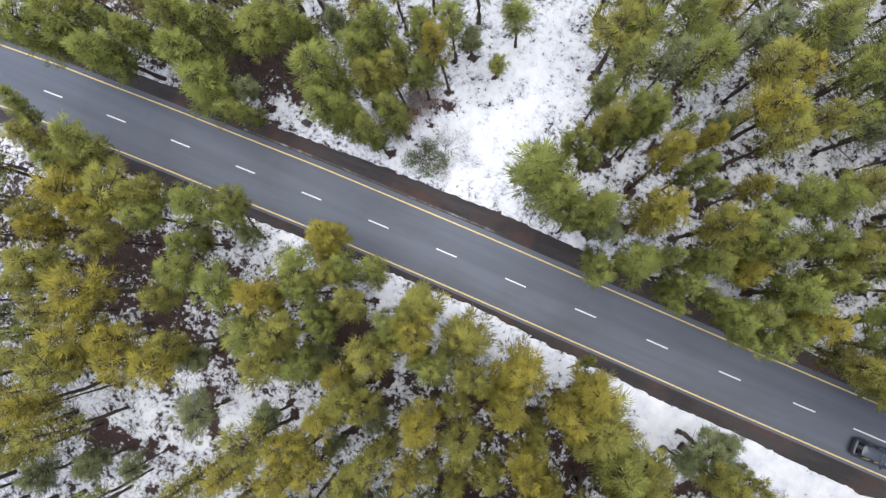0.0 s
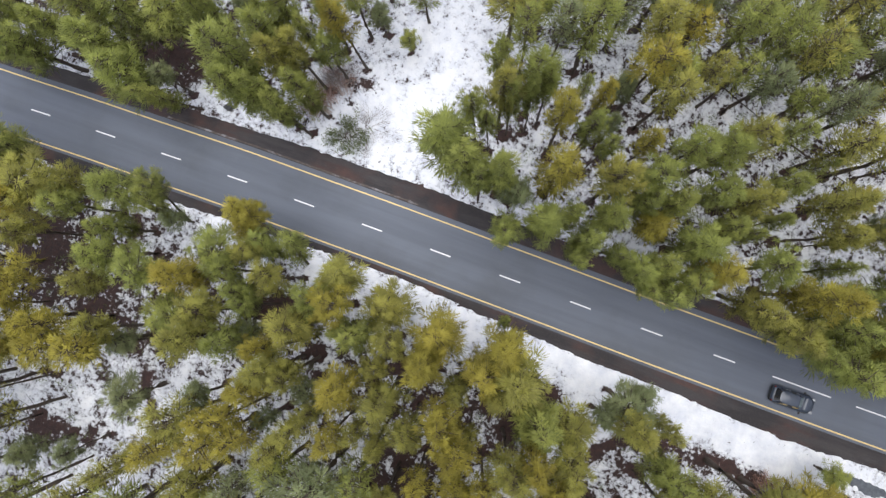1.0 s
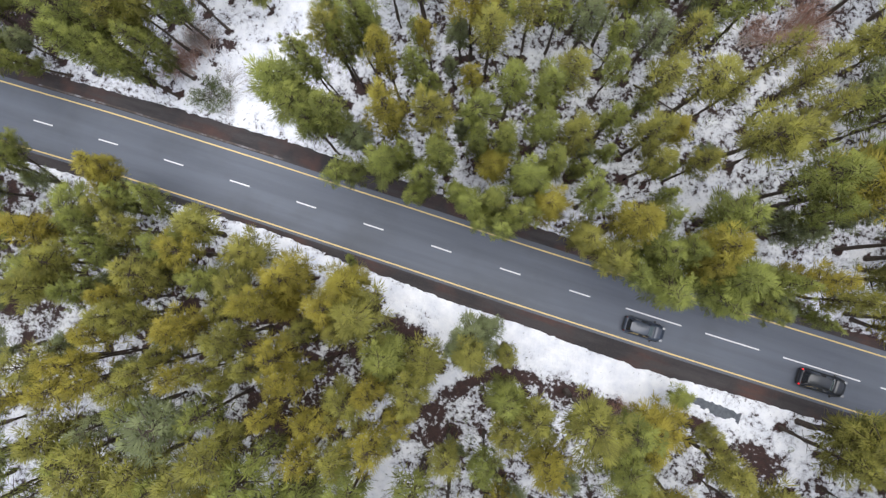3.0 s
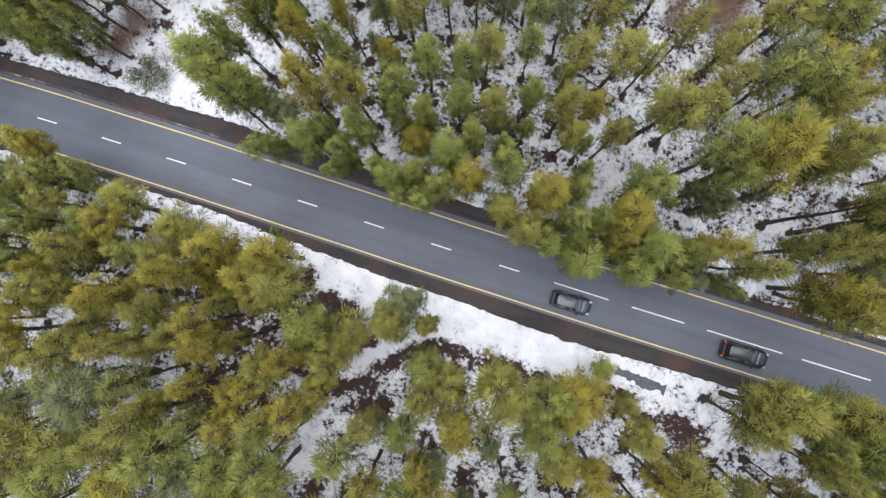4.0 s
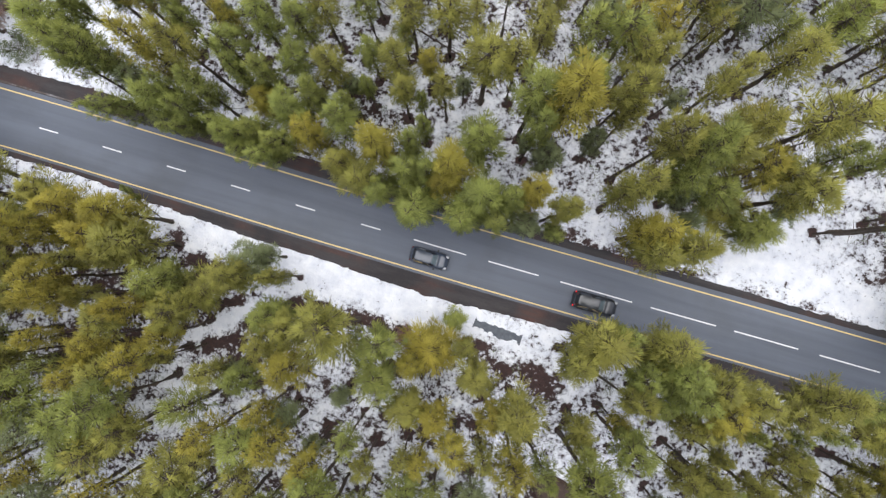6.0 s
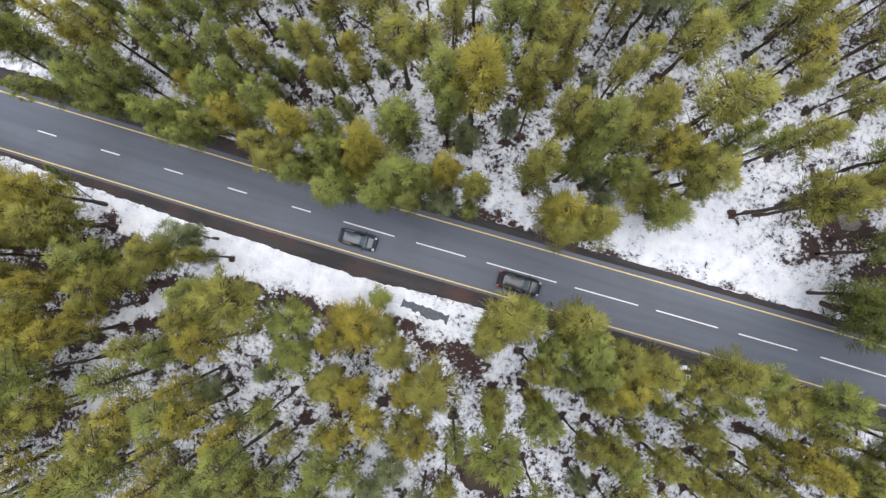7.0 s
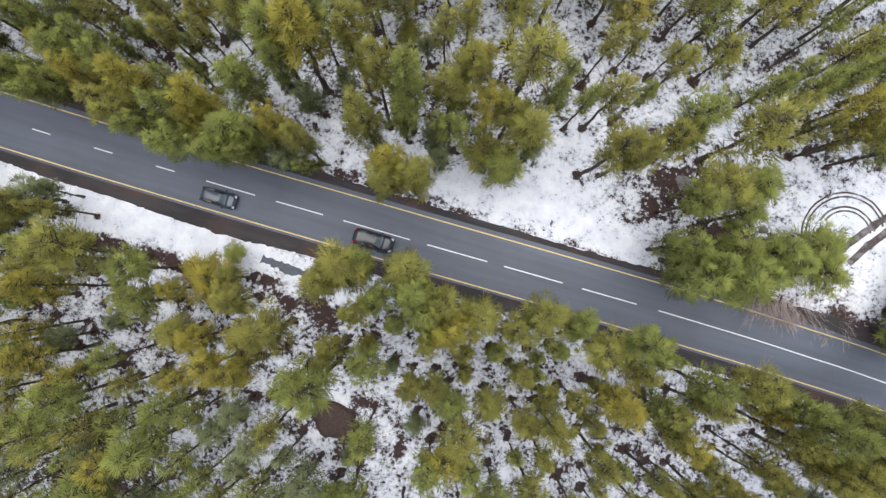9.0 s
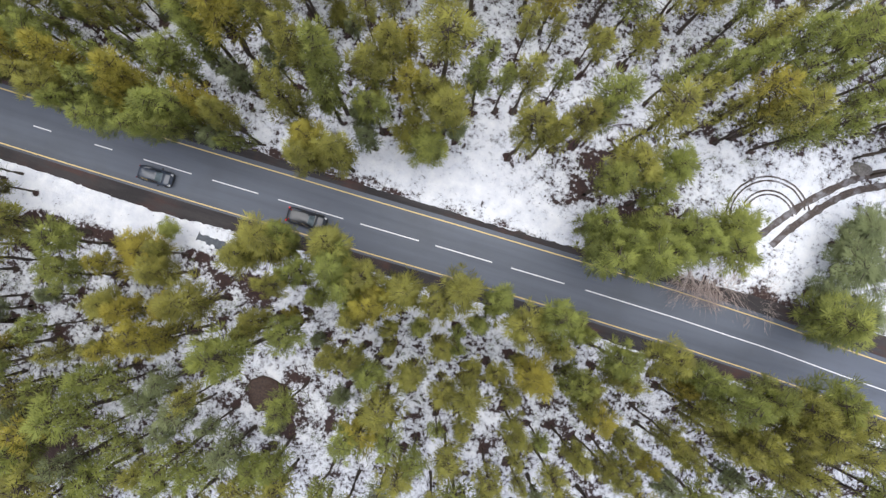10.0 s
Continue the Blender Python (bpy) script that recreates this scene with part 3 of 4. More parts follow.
SOIL_C = [
    (19.7, -9.2, 1.1, 0.6, 17, 0.44), (20.1, -9.3, 1.1, 1, 18, 0.44), (21.3, -14.8, 0.8, 1, 17, 0.44), (22, -20.5, 0.9, 0.5, 17, 0.44), (22.3, -27, 0.9, 1.5, -13, 0.46), (22.8, -16.3, 2.2, 0.7, 37, 0.44),
    (23.2, -11.8, 1.4, 0.5, 17, 0.44), (24, 12, 12, 5, 0, 0.06), (25, -17.5, 1.1, 1.1, 17, 0.44), (26.8, -11.8, 1.6, 0.5, 42, 0.44), (29.5, -10.2, 1.8, 0.5, 17, 0.44), (29.9, -9.2, 1.6, 0.5, 17, 0.44),
    (30, -30, 18, 5, 0, 0.08), (30, 30, 20, 6, 0, 0.06), (31.8, -9.9, 1, 0.6, 17, 0.44), (36.1, -9.8, 3, 1, 0, 0.34),
]
SOIL_D = [
    (37.1, -29.2, 0.8, 0.8, 17, 0.46), (37.7, -35, 5, 2, 10, 0.36), (38, -33, 4, 1.5, 20, 0.34), (40, -9.6, 4, 0.8, -8, 0.32), (48.4, -8.6, 1.8, 0.7, 2, 0.46), (51.1, -10.4, 1.4, 0.7, -8, 0.46),
    (55.3, -10.4, 2.4, 1.2, -20, 0.4), (59.5, -21, 1.8, 1.35, 0, 0.38), (62.7, -18.1, 1.05, 0.98, -13, 0.38), (63, -23, 1.5, 2.25, 0, 0.34), (67.5, -22.7, 0.45, 1.2, -3, 0.38), (85.6, 8.8, 2.1, 0.4, 24, 0.34),
    (87, 10.8, 3.1, 1.2, 16, 0.34), (87.7, 13.8, 2.6, 1, 16, 0.34), (88.3, 15.3, 2.5, 0.4, 16, 0.34), (90.9, 13.3, 1.8, 1.5, 16, 0.34),
]
SOIL_AND_SHADE_E = [
    # The 12 m wide rows darken the far end in place of shade and falloff.
    (94.6, 10, 3.4, 0.9, 16, 0.34), (97, 9.4, 6, 1.5, 5, 0.24), (98.3, 9.3, 2.5, 0.7, 16, 0.34), (101.6, 11.3, 2.5, 0.7, 16, 0.34), (112, 28, 12, 6, 0, 0.08), (118, -9, 12, 6, 0, 0.13),
]
SOIL_AND_SHADE = [row for rows in (SOIL_AND_SHADE_A, SOIL_B, SOIL_C, SOIL_D, SOIL_AND_SHADE_E) for row in rows]


def hump(x, y, cx, cy, rx, ry, ang):
    if abs(x - cx) + abs(y - cy) > 3.2 * (rx + ry):
        return 0.0
    c, s = math.cos(radians(ang)), math.sin(radians(ang))
    u, v = (x - cx) * c + (y - cy) * s, -(x - cx) * s + (y - cy) * c
    return math.exp(-((u / rx) ** 2) - (v / ry) ** 2)


def height(x, y):
    """The lie of the ground: a shallow trough for the road, banks of snow beside it, uneven forest floor."""
    d = y - centre(x)
    a = abs(d)
    n1, n2, n3 = noise.noise((x * 0.16, y * 0.16, 1)), noise.noise((x * 0.8, y * 0.8, 5)), noise.noise((x * 2.6, y * 2.6, 9))
    edge = along(NORTH_EDGE if d > 0 else SOUTH_EDGE, x) + 0.28 * n2 + 0.18 * n3
    t = min(1.0, max(0.0, (a - edge + 0.2) / 0.5))
    bank = (0.26 + 0.1 * n2) * t * t * (3 - 2 * t)
    z = -0.16 + bank + (0.10 * n1 + 0.07 * n2 + 0.04 * n3) * t
    return (max(z, 0.0) if a > edge + 0.6 else z) + max(0.0, min(a, 60) - 14) * 0.02


def bare(x, y, wells):
    """How readily soil shows through the snow."""
    d = abs(y - centre(x))
    v = 0.355 + 0.05 * noise.noise((x * 0.09, y * 0.09, 4))
    if d < 9:
        v -= 0.10 * (9 - d) / 5
    v += 0.03 * min(1.0, max(0.0, d - 8) / 4)
    # ragged edge of the snow, with grit thrown up from the road
    gap = d - along(NORTH_EDGE if y > centre(x) else SOUTH_EDGE, x)
    wide, much = (1.7, 0.24) if y > 0 and x > 50 else (0.5, 0.1)
    if 0 < gap < wide:
        v += much * (1 - gap / wide) * (1 + 1.2 * noise.noise((x * 0.35, y * 0.35, 7)))
    for row in PATCHES:
        v += row[5] * hump(x, y, *row[:5])
    for row in SOIL_AND_SHADE:
        v += row[5] * hump(x, y, *row[:5])
    for px, py, r in wells.get((int(x // 3), int(y // 3)), ()):
        q = ((x - px) ** 2 + (y - py) ** 2) / (r * r)
        if q < 4:
            v += 0.8 * math.exp(-q * q * 1.3)
    return v


def build_ground():
    wells = {}
    rw = random.Random(3)
    for x, y, h, r, tone in SPOTS:
        if abs(y) < 6.2:
            continue
        w = rw.uniform(0.25, 0.52)
        for i in (-1, 0, 1):
            for j in (-1, 0, 1):
                wells.setdefault((int(x // 3) + i, int(y // 3) + j), []).append((x + rw.uniform(-0.2, 0.2), y + rw.uniform(-0.2, 0.2), w))
    xs = np.arange(-62, 134.01, 0.42)
    ys = np.concatenate([np.arange(-52, -11, 0.48), np.arange(-11, 11.1, 0.24), np.arange(11.4, 54, 0.48)])
    xs = np.concatenate([[-2000, -300, -90], xs, [170, 400, 2000]])
    ys = np.concatenate([[-2000, -300, -90], ys, [90, 300, 2000]])
    verts = [(x, y, height(x, y)) for y in ys for x in xs]
    n = len(xs)
    faces = [(j * n + i, j * n + i + 1, (j + 1) * n + i + 1, (j + 1) * n + i) for j in range(len(ys) - 1) for i in range(n - 1)]
    me = mesh_of("ground", verts, faces, GROUND, True)
    at = me.attributes.new("bare", "FLOAT", "POINT")
    at.data.foreach_set("value", [bare(x, y, wells) for x, y, z in verts])
    return tagged(new("ground", me), "melting snow over brown forest soil", "ground", kind="structure")


build_ground()
tagged(new("shoulder", strip("shoulder", -400, 500, HALF + 0.2, 6.4, -0.04, VERGE)), "dark brown soil verge beside the road", "verge", kind="structure")
tagged(new("shoulder", strip("shoulder", -400, 500, -HALF - 0.2, -6.4, -0.04, VERGE)), "dark brown soil verge beside the road", "verge", kind="structure")
tagged(new("road", strip("road", -400, 500, -HALF - 0.32, HALF + 0.55, 0.0, ASPHALT)), "grey damp asphalt two-lane road", "road", kind="structure")
for s in (1, -1):
    tagged(new("edge_line", strip("edge_line", -400, 500, s * HALF - 0.065, s * HALF + 0.065, 0.006, YELLOW)), "yellow painted line along the road edge", "road marking", kind="structure")
for k in range(-20, 12):
    x = 0.07 + 7.09 * (k - 6)
    tagged(new("centre_dash", strip("centre_dash", x - 2.1, x, -0.065, 0.065, 0.006, WHITE)), "short white dash of the centre line", "road marking", "centre line dashes")
for a, b in ((39.1, 44.7), (47.06, 52.4), (54.7, 62.25), (64.2, 71.0), (72.9, 79.5), (81.7, 87.9), (90.35, 300)):
    tagged(new("centre_dash", strip("centre_dash", a, b, -0.065, 0.065, 0.006, WHITE)), "long white stripe of the centre line", "road marking", "centre line dashes")


def ribbon(points, width, lift=0.03, wob=0.0):
    """A band laid on the ground along a line of points."""
    vs, fs = [], []
    for i, (x, y) in enumerate(points):
        xa, ya = points[max(i - 1, 0)]
        xb, yb = points[min(i + 1, len(points) - 1)]
        d = Vector((xb - xa, yb - ya)).normalized() * (width * 0.5 * (1 + wob * noise.noise((x * 1.7, y * 1.7, 2))))
        for s in (1, 0, -1):
            px, py = x - s * d.y, y + s * d.x
            vs.append((px, py, height(px, py) + lift))
        if i:
            k = 3 * i
            fs += [(k - 3, k, k + 1, k - 2), (k - 2, k + 1, k + 2, k - 1)]
    return vs, fs


def curve_points(ctrl, n=14):
    """Points of a smooth line through control points."""
    out = []
    for i in range(len(ctrl) - 1):
        p = [Vector(ctrl[max(0, min(len(ctrl) - 1, i + k))]) for k in (-1, 0, 1, 2)]
        for j in range(n):
            t = j / n
            q = 0.5 * (2 * p[1] + (p[2] - p[0]) * t + (2 * p[0] - 5 * p[1] + 4 * p[2] - p[3]) * t * t + (3 * p[1] - p[0] - 3 * p[2] + p[3]) * t ** 3)
            out.append((q.x, q.y))
    return out


# the dirt track and the circle of tyre marks in the clearing
for ctrl in (((127, 26), (119, 22.4), (115.3, 20.2), (111.4, 16.6), (108.6, 13.2), (107.2, 11.2)), ((127, 24.2), (119.5, 21), (115.6, 18.9), (112.7, 16.0), (110.2, 12.9), (108.8, 10.6))):
    o = new("wheel_rut", mesh_of("wheel_rut", *ribbon(curve_points(ctrl), 0.8, 0.04, 0.5), SLUSH, True))
    tagged(o, "muddy wheel rut of a dirt track through the snow", "track", "dirt track ruts", "structure")
for rr, a0, a1 in ((4.75, 28, 205), (4.3, 30, 200), (3.2, 25, 165), (2.75, 22, 160)):
    pts = [(107.7 + rr * math.cos(radians(a)), 13.5 + rr * math.sin(radians(a)) * 1.0) for a in np.arange(a0, a1, 3)]
    o = new("tyre_mark", mesh_of("tyre_mark", *ribbon(pts, 0.2, 0.03, 0.4), SLUSH, True))
    tagged(o, "curved dark tyre mark pressed into the snow", "tyre mark", "circling tyre marks", "structure")


# wood and foliage
def tube(path, radii, sides=7):
    """Rings along a bent path, as verts and faces."""
    vs, fs = [], []
    for i, (p, r) in enumerate(zip(path, radii)):
        p = Vector(p)
        d = (Vector(path[min(i + 1, len(path) - 1)]) - Vector(path[max(i - 1, 0)])).normalized()
        q = d.to_track_quat("Z", "Y")
        for k in range(sides):
            a = 2 * math.pi * k / sides
            vs.append(p + q @ Vector((r * math.cos(a), r * math.sin(a), 0)))
        if i:
            o = (i - 1) * sides
            fs += [(o + k, o + (k + 1) % sides, o + sides + (k + 1) % sides, o + sides + k) for k in range(sides)]
    fs.append(tuple(range(len(vs) - sides, len(vs))))
    return vs, fs


def joined(pieces):
    vs, fs = [], []
    for v, f in pieces:
        o = len(vs)
        vs += v
        fs += [tuple(i + o for i in q) for q in f]
    return vs, fs


def spray(rg, c, r, n, up=0.35, long=1.0, wide=0.055):
    """A tuft of needles: small blades over a dome, and thin ones that stick out of it."""
    vs, fs = [], []
    for k in range(n):
        d = Vector((rg.gauss(0, 1), rg.gauss(0, 1), rg.gauss(up, 0.8))).normalized()
        q = Vector((rg.gauss(0, 1), rg.gauss(0, 1), rg.gauss(0, 1)))
        if k % 3:
            # lies along the dome
            t = d.cross(q).normalized()
            m = (d + q * 0.22).normalized()
            p = c + d * r * rg.uniform(0.55, 1.0)
            w = m.cross(t).normalized() * wide * rg.uniform(0.9, 1.8)
            tri = [p - w, p + w, p + t * rg.uniform(0.2, 0.36) * (r / 0.6) ** 0.5]
        else:
            side = d.cross(q).normalized() * wide * rg.uniform(0.5, 1.0)
            a, b = c + d * r * rg.uniform(0.3, 0.7), c + d * r * long * rg.uniform(0.9, 1.5)
            tri = [a - side, a + side, b]
        if (tri[1] - tri[0]).cross(tri[2] - tri[0]).dot(d) < 0:
            tri[0], tri[1] = tri[1], tri[0]
        vs += tri
        fs.append((3 * k, 3 * k + 1, 3 * k + 2))
    return vs, fs


def brush_of_needles(rg, c, r, n, out, wide):
    """The end of a bough: fine blades that point outwards along it and up."""
    vs, fs = [], []
    for k in range(n):
        d = Vector((rg.gauss(0, 1), rg.gauss(0, 1), rg.gauss(0.25, 0.8))).normalized()
        way = (out * 0.55 + d * 0.85 + Vector((0, 0, 0.3))).normalized()
        a = c + d * r * rg.uniform(0.05, 0.75)
        b = a + way * r * rg.uniform(0.42, 0.85)
        side = way.cross(Vector((rg.gauss(0, 0.6), rg.gauss(0, 0.6), 1 + rg.gauss(0, 0.5)))).normalized() * wide * rg.uniform(0.7, 1.3)
        tri = [a - side, a + side, b]
        if (tri[1] - tri[0]).cross(tri[2] - tri[0]).z < 0:
            tri[0], tri[1] = tri[1], tri[0]
        vs += tri
        fs.append((3 * k, 3 * k + 1, 3 * k + 2))
    return vs, fs


def pine_meshes(seed, spread, sparse, low):
    """Trunk with limbs and a crown of needle sprays for a pine 10 m high with a crown about 2 m in radius."""
    rg = random.Random(seed)
    lean = [(0, 0, -0.4)]
    dx, dy = rg.uniform(-0.03, 0.03), rg.uniform(-0.03, 0.03)
    for i in range(1, 8):
        z = 9.4 * i / 7
        lean.append((dx * z + rg.uniform(-0.09, 0.09), dy * z + rg.uniform(-0.09, 0.09), z))
    pieces = [tube(lean, [0.24, 0.19, 0.165, 0.145, 0.12, 0.09, 0.055, 0.02], 6)]

    def axis(z):
        f = max(0.0, min(6.999, z / 9.4 * 7))
        return Vector(lean[int(f)]).lerp(Vector(lean[int(f) + 1]), f - int(f))

    clumps = []
    z = base = low + rg.uniform(-0.2, 0.2)
    while z < 9.5:
        f = (z - base) / (9.6 - base)
        reach = spread * 1.6 * max(0.22, 0.72 + 1.15 * f - 1.75 * f * f)
        turn = rg.uniform(0, 6.28)
        arms = rg.choice((4, 5, 6))
        for k in range(arms):
            a = turn + 6.28 * k / arms + rg.uniform(-0.45, 0.45)
            r = reach * rg.uniform(0.45, 1.18)
            p0 = axis(z)
            d = Vector((math.cos(a), math.sin(a), rg.uniform(0.1, 0.35)))
            pieces.append(tube([p0, p0 + d * r], [0.045, 0.012], 3))
            for s in ((1.0, 0.55) if r > 0.75 else (0.85,)):
                if rg.random() < 0.95 * sparse:
                    c = p0 + d * r * s + Vector([rg.uniform(-0.25, 0.25) for _ in range(3)])
                    clumps.append((c, rg.uniform(0.36, 0.68) * (1.1 - 0.25 * f), d))
        z += rg.uniform(0.36, 0.5)
    clumps.append((axis(9.3) + Vector((0, 0, 0.2)), 0.42, Vector((0, 0, 1))))
    for k in range(13):
        a, z = rg.uniform(0, 6.28), rg.uniform(2.0, low)
        d = Vector((math.cos(a), math.sin(a), rg.uniform(-0.1, 0.2))) * rg.uniform(0.4, 1.5)
        pieces.append(tube([axis(z), axis(z) + d], [0.03, 0.008], 3))
    wood = mesh_of("trunk", *joined(pieces), BARK, True)
    n = min(130, int((5100 if low > 4 else 6300) / len(clumps)))
    tufts, tone, rounds = [], [], []
    middle = axis((base + 9.5) / 2)
    for c, r, out in clumps:
        own = rg.random()
        vs, fs = brush_of_needles(rg, c, r, n, out, 0.026)
        tufts.append((vs, fs))
        tone += [own] * len(vs)
        # the needles of a tuft catch the light as one soft round
        for v in vs:
            rounds.append(((v - c) / r * 0.6 + (v - middle) * 0.16 + Vector((rg.gauss(0, 0.12), rg.gauss(0, 0.12), 0.4 + rg.gauss(0, 0.12)))).normalized())
    return wood, joined(tufts), tone, rounds


def crown_mesh(crown, tone, rounds, mat):
    me = mesh_of("crown", *crown, mat, True)
    me.attributes.new("tuft", "FLOAT", "POINT").data.foreach_set("value", tone)
    me.normals_split_custom_set_from_vertices(rounds)
    return me


PINES = []
for seed, spread, sparse, low in ((1, 1.0, 1.0, 5.4), (2, 1.1, 1.0, 5.8), (3, 0.9, 1.0, 5.0), (4, 1.12, 0.9, 6.0), (5, 1.0, 0.75, 5.4), (6, 0.95, 0.95, 4.8), (7, 1.05, 0.85, 6.0), (8, 1.0, 0.95, 5.6), (9, 1.0, 0.95, 3.2), (10, 1.05, 0.85, 2.8), (11, 0.95, 1.0, 3.6)):
    wood, crown, tone, rounds = pine_meshes(seed, spread, sparse, low)
    PINES.append((wood, {kind: crown_mesh(crown, tone, rounds, mat) for kind, mat in NEEDLES.items()}, np.array(rounds)))
rng = random.Random(7)
COLOURS = {"green": "green", "olive": "olive-green", "yellowed": "yellowish", "dull": "dull grey-green"}


def pine(x, y, h, r, tone):
    """A pine with its crown over x, y, of height h and crown radius r."""
    # those at the forest's edge keep their lower boughs
    edge = abs(y - centre(x)) < 10.5 and rng.random() < (0.65 if y > 0 else 0.3)
    wood, crowns, rounds = PINES[rng.randrange(8, 11) if edge else rng.randrange(8)]
    young = h < 11
    root = new("young_pine" if young else "pine_tree")
    # pines beside the verge stand back from it and lean out over the road
    d = y - centre(x)
    foot = y if abs(d) > 5.4 else centre(x) + math.copysign(5.4, d)
    tip = math.degrees(math.atan2(foot - y, h * 0.85))
    root.matrix_world = pose(x, foot, height(x, foot), tip + rng.uniform(-1.2, 1.2), rng.uniform(-1.2, 1.2), 0) @ pose(0, 0, 0, 0, 0, rng.uniform(0, 360)) @ Matrix.Diagonal((r / 1.88, r / 1.88, h / 10, 1))
    part("trunk", wood, root)
    part("crown", crowns[tone], root)
    size = "low young" if h < 8 else "slim young" if young else "tall slender" if h > 17 else "slender"
    return tagged(root, f"{size} pine with {COLOURS[tone]} needles standing in snow", "tree", "young pines" if young else "forest pines")


# the pines nearest to the road stand singly
tall_ones = sorted((row for row in SPOTS if row[2] >= 11), key=lambda row: abs(row[1] - centre(row[0])))
for row in tall_ones[:300] + [row for row in SPOTS if row[2] < 11]:
    pine(*row)
pine(45.2, -6.7, 4.6, 1.4, "green")


# those behind them, and the same forest beyond, are one mesh
def joined_pines(name, label, rows, keep, rg):
    cos, idx, mats, tones, turned, base = [], [], [], [], [], 0
    kinds = list(NEEDLES)
    for x, y, tall, wide, hue in rows:
        wood, crowns, rounds = PINES[rg.randrange(8)]
        r, h, a = wide / 1.88, tall / 10, rg.uniform(0, 6.28)
        ca, sa = math.cos(a), math.sin(a)
        for slot, me in ((0, wood), (1 + kinds.index(hue), crowns[hue])):
            v = np.empty(len(me.vertices) * 3)
            me.vertices.foreach_get("co", v)
            v = v.reshape(-1, 3)
            if slot:
                # fewer and broader blades
                n = len(v) // 3 // keep * keep
                tone = np.zeros(len(v))
                me.attributes["tuft"].data.foreach_get("value", tone)
                tone = np.repeat(tone[: 3 * n : 3 * keep], 3)
                w = rounds[: 3 * n].reshape(-1, keep, 3, 3)[:, 0].reshape(-1, 3)
                v = v[: 3 * n].reshape(-1, keep, 3, 3)[:, 0]
                mid = v.mean(1, keepdims=True)
                v = (mid + (v - mid) * keep ** 0.3).reshape(-1, 3)
                f = np.arange(len(v), dtype=np.int32)
            else:
                me.calc_loop_triangles()
                f = np.empty(len(me.loop_triangles) * 3, dtype=np.int32)
                me.loop_triangles.foreach_get("vertices", f)
                tone, flat = np.zeros(len(v)), np.empty(len(v) * 3)
                me.vertex_normals.foreach_get("vector", flat)
                w = flat.reshape(-1, 3)
            v = v * (r, r, h)
            cos.append(np.stack([v[:, 0] * ca - v[:, 1] * sa + x, v[:, 0] * sa + v[:, 1] * ca + y, v[:, 2] + height(x, y)], 1))
            turned.append(np.stack([w[:, 0] * ca - w[:, 1] * sa, w[:, 0] * sa + w[:, 1] * ca, w[:, 2]], 1))
            idx.append(f + base)
            tones.append(tone)
            mats.append(np.full(len(f) // 3, slot, dtype=np.int32))
            base += len(v)
    cos, idx, mats = np.concatenate(cos), np.concatenate(idx), np.concatenate(mats)
    me = bpy.data.meshes.new(name)
    me.vertices.add(len(cos))
    me.vertices.foreach_set("co", cos.ravel())
    me.loops.add(len(idx))
    me.loops.foreach_set("vertex_index", idx)
    me.polygons.add(len(mats))
    me.polygons.foreach_set("loop_start", np.arange(0, len(idx), 3, dtype=np.int32))
    for mat in (BARK, *NEEDLES.values()):
        me.materials.append(mat)
    me.polygons.foreach_set("material_index", mats)
    me.update(calc_edges=True)
    me.shade_smooth()
    me.attributes.new("tuft", "FLOAT", "POINT").data.foreach_set("value", np.concatenate(tones))
    me.normals_split_custom_set_from_vertices(np.concatenate(turned))
    return tagged(new(name, me), label, "forest", kind="stuff")


# how far from the road the single trees reach
NORTH_REACH = [(-40, 5), (-30, 9), (-20, 13), (-10, 17), (0, 17), (10, 18), (20, 20), (30, 20), (50, 20.5), (60, 23), (80, 26), (90, 29), (100, 31), (108, 28), (120, 18)]
SOUTH_REACH = [(-40, -6), (-30, -19), (-20, -29), (-10, -25), (0, -20), (10, -17), (20, -20), (30, -19), (40, -22), (50, -20), (60, -23), (70, -26), (80, -23), (90, -20), (100, -17), (110, -14), (120, -9)]


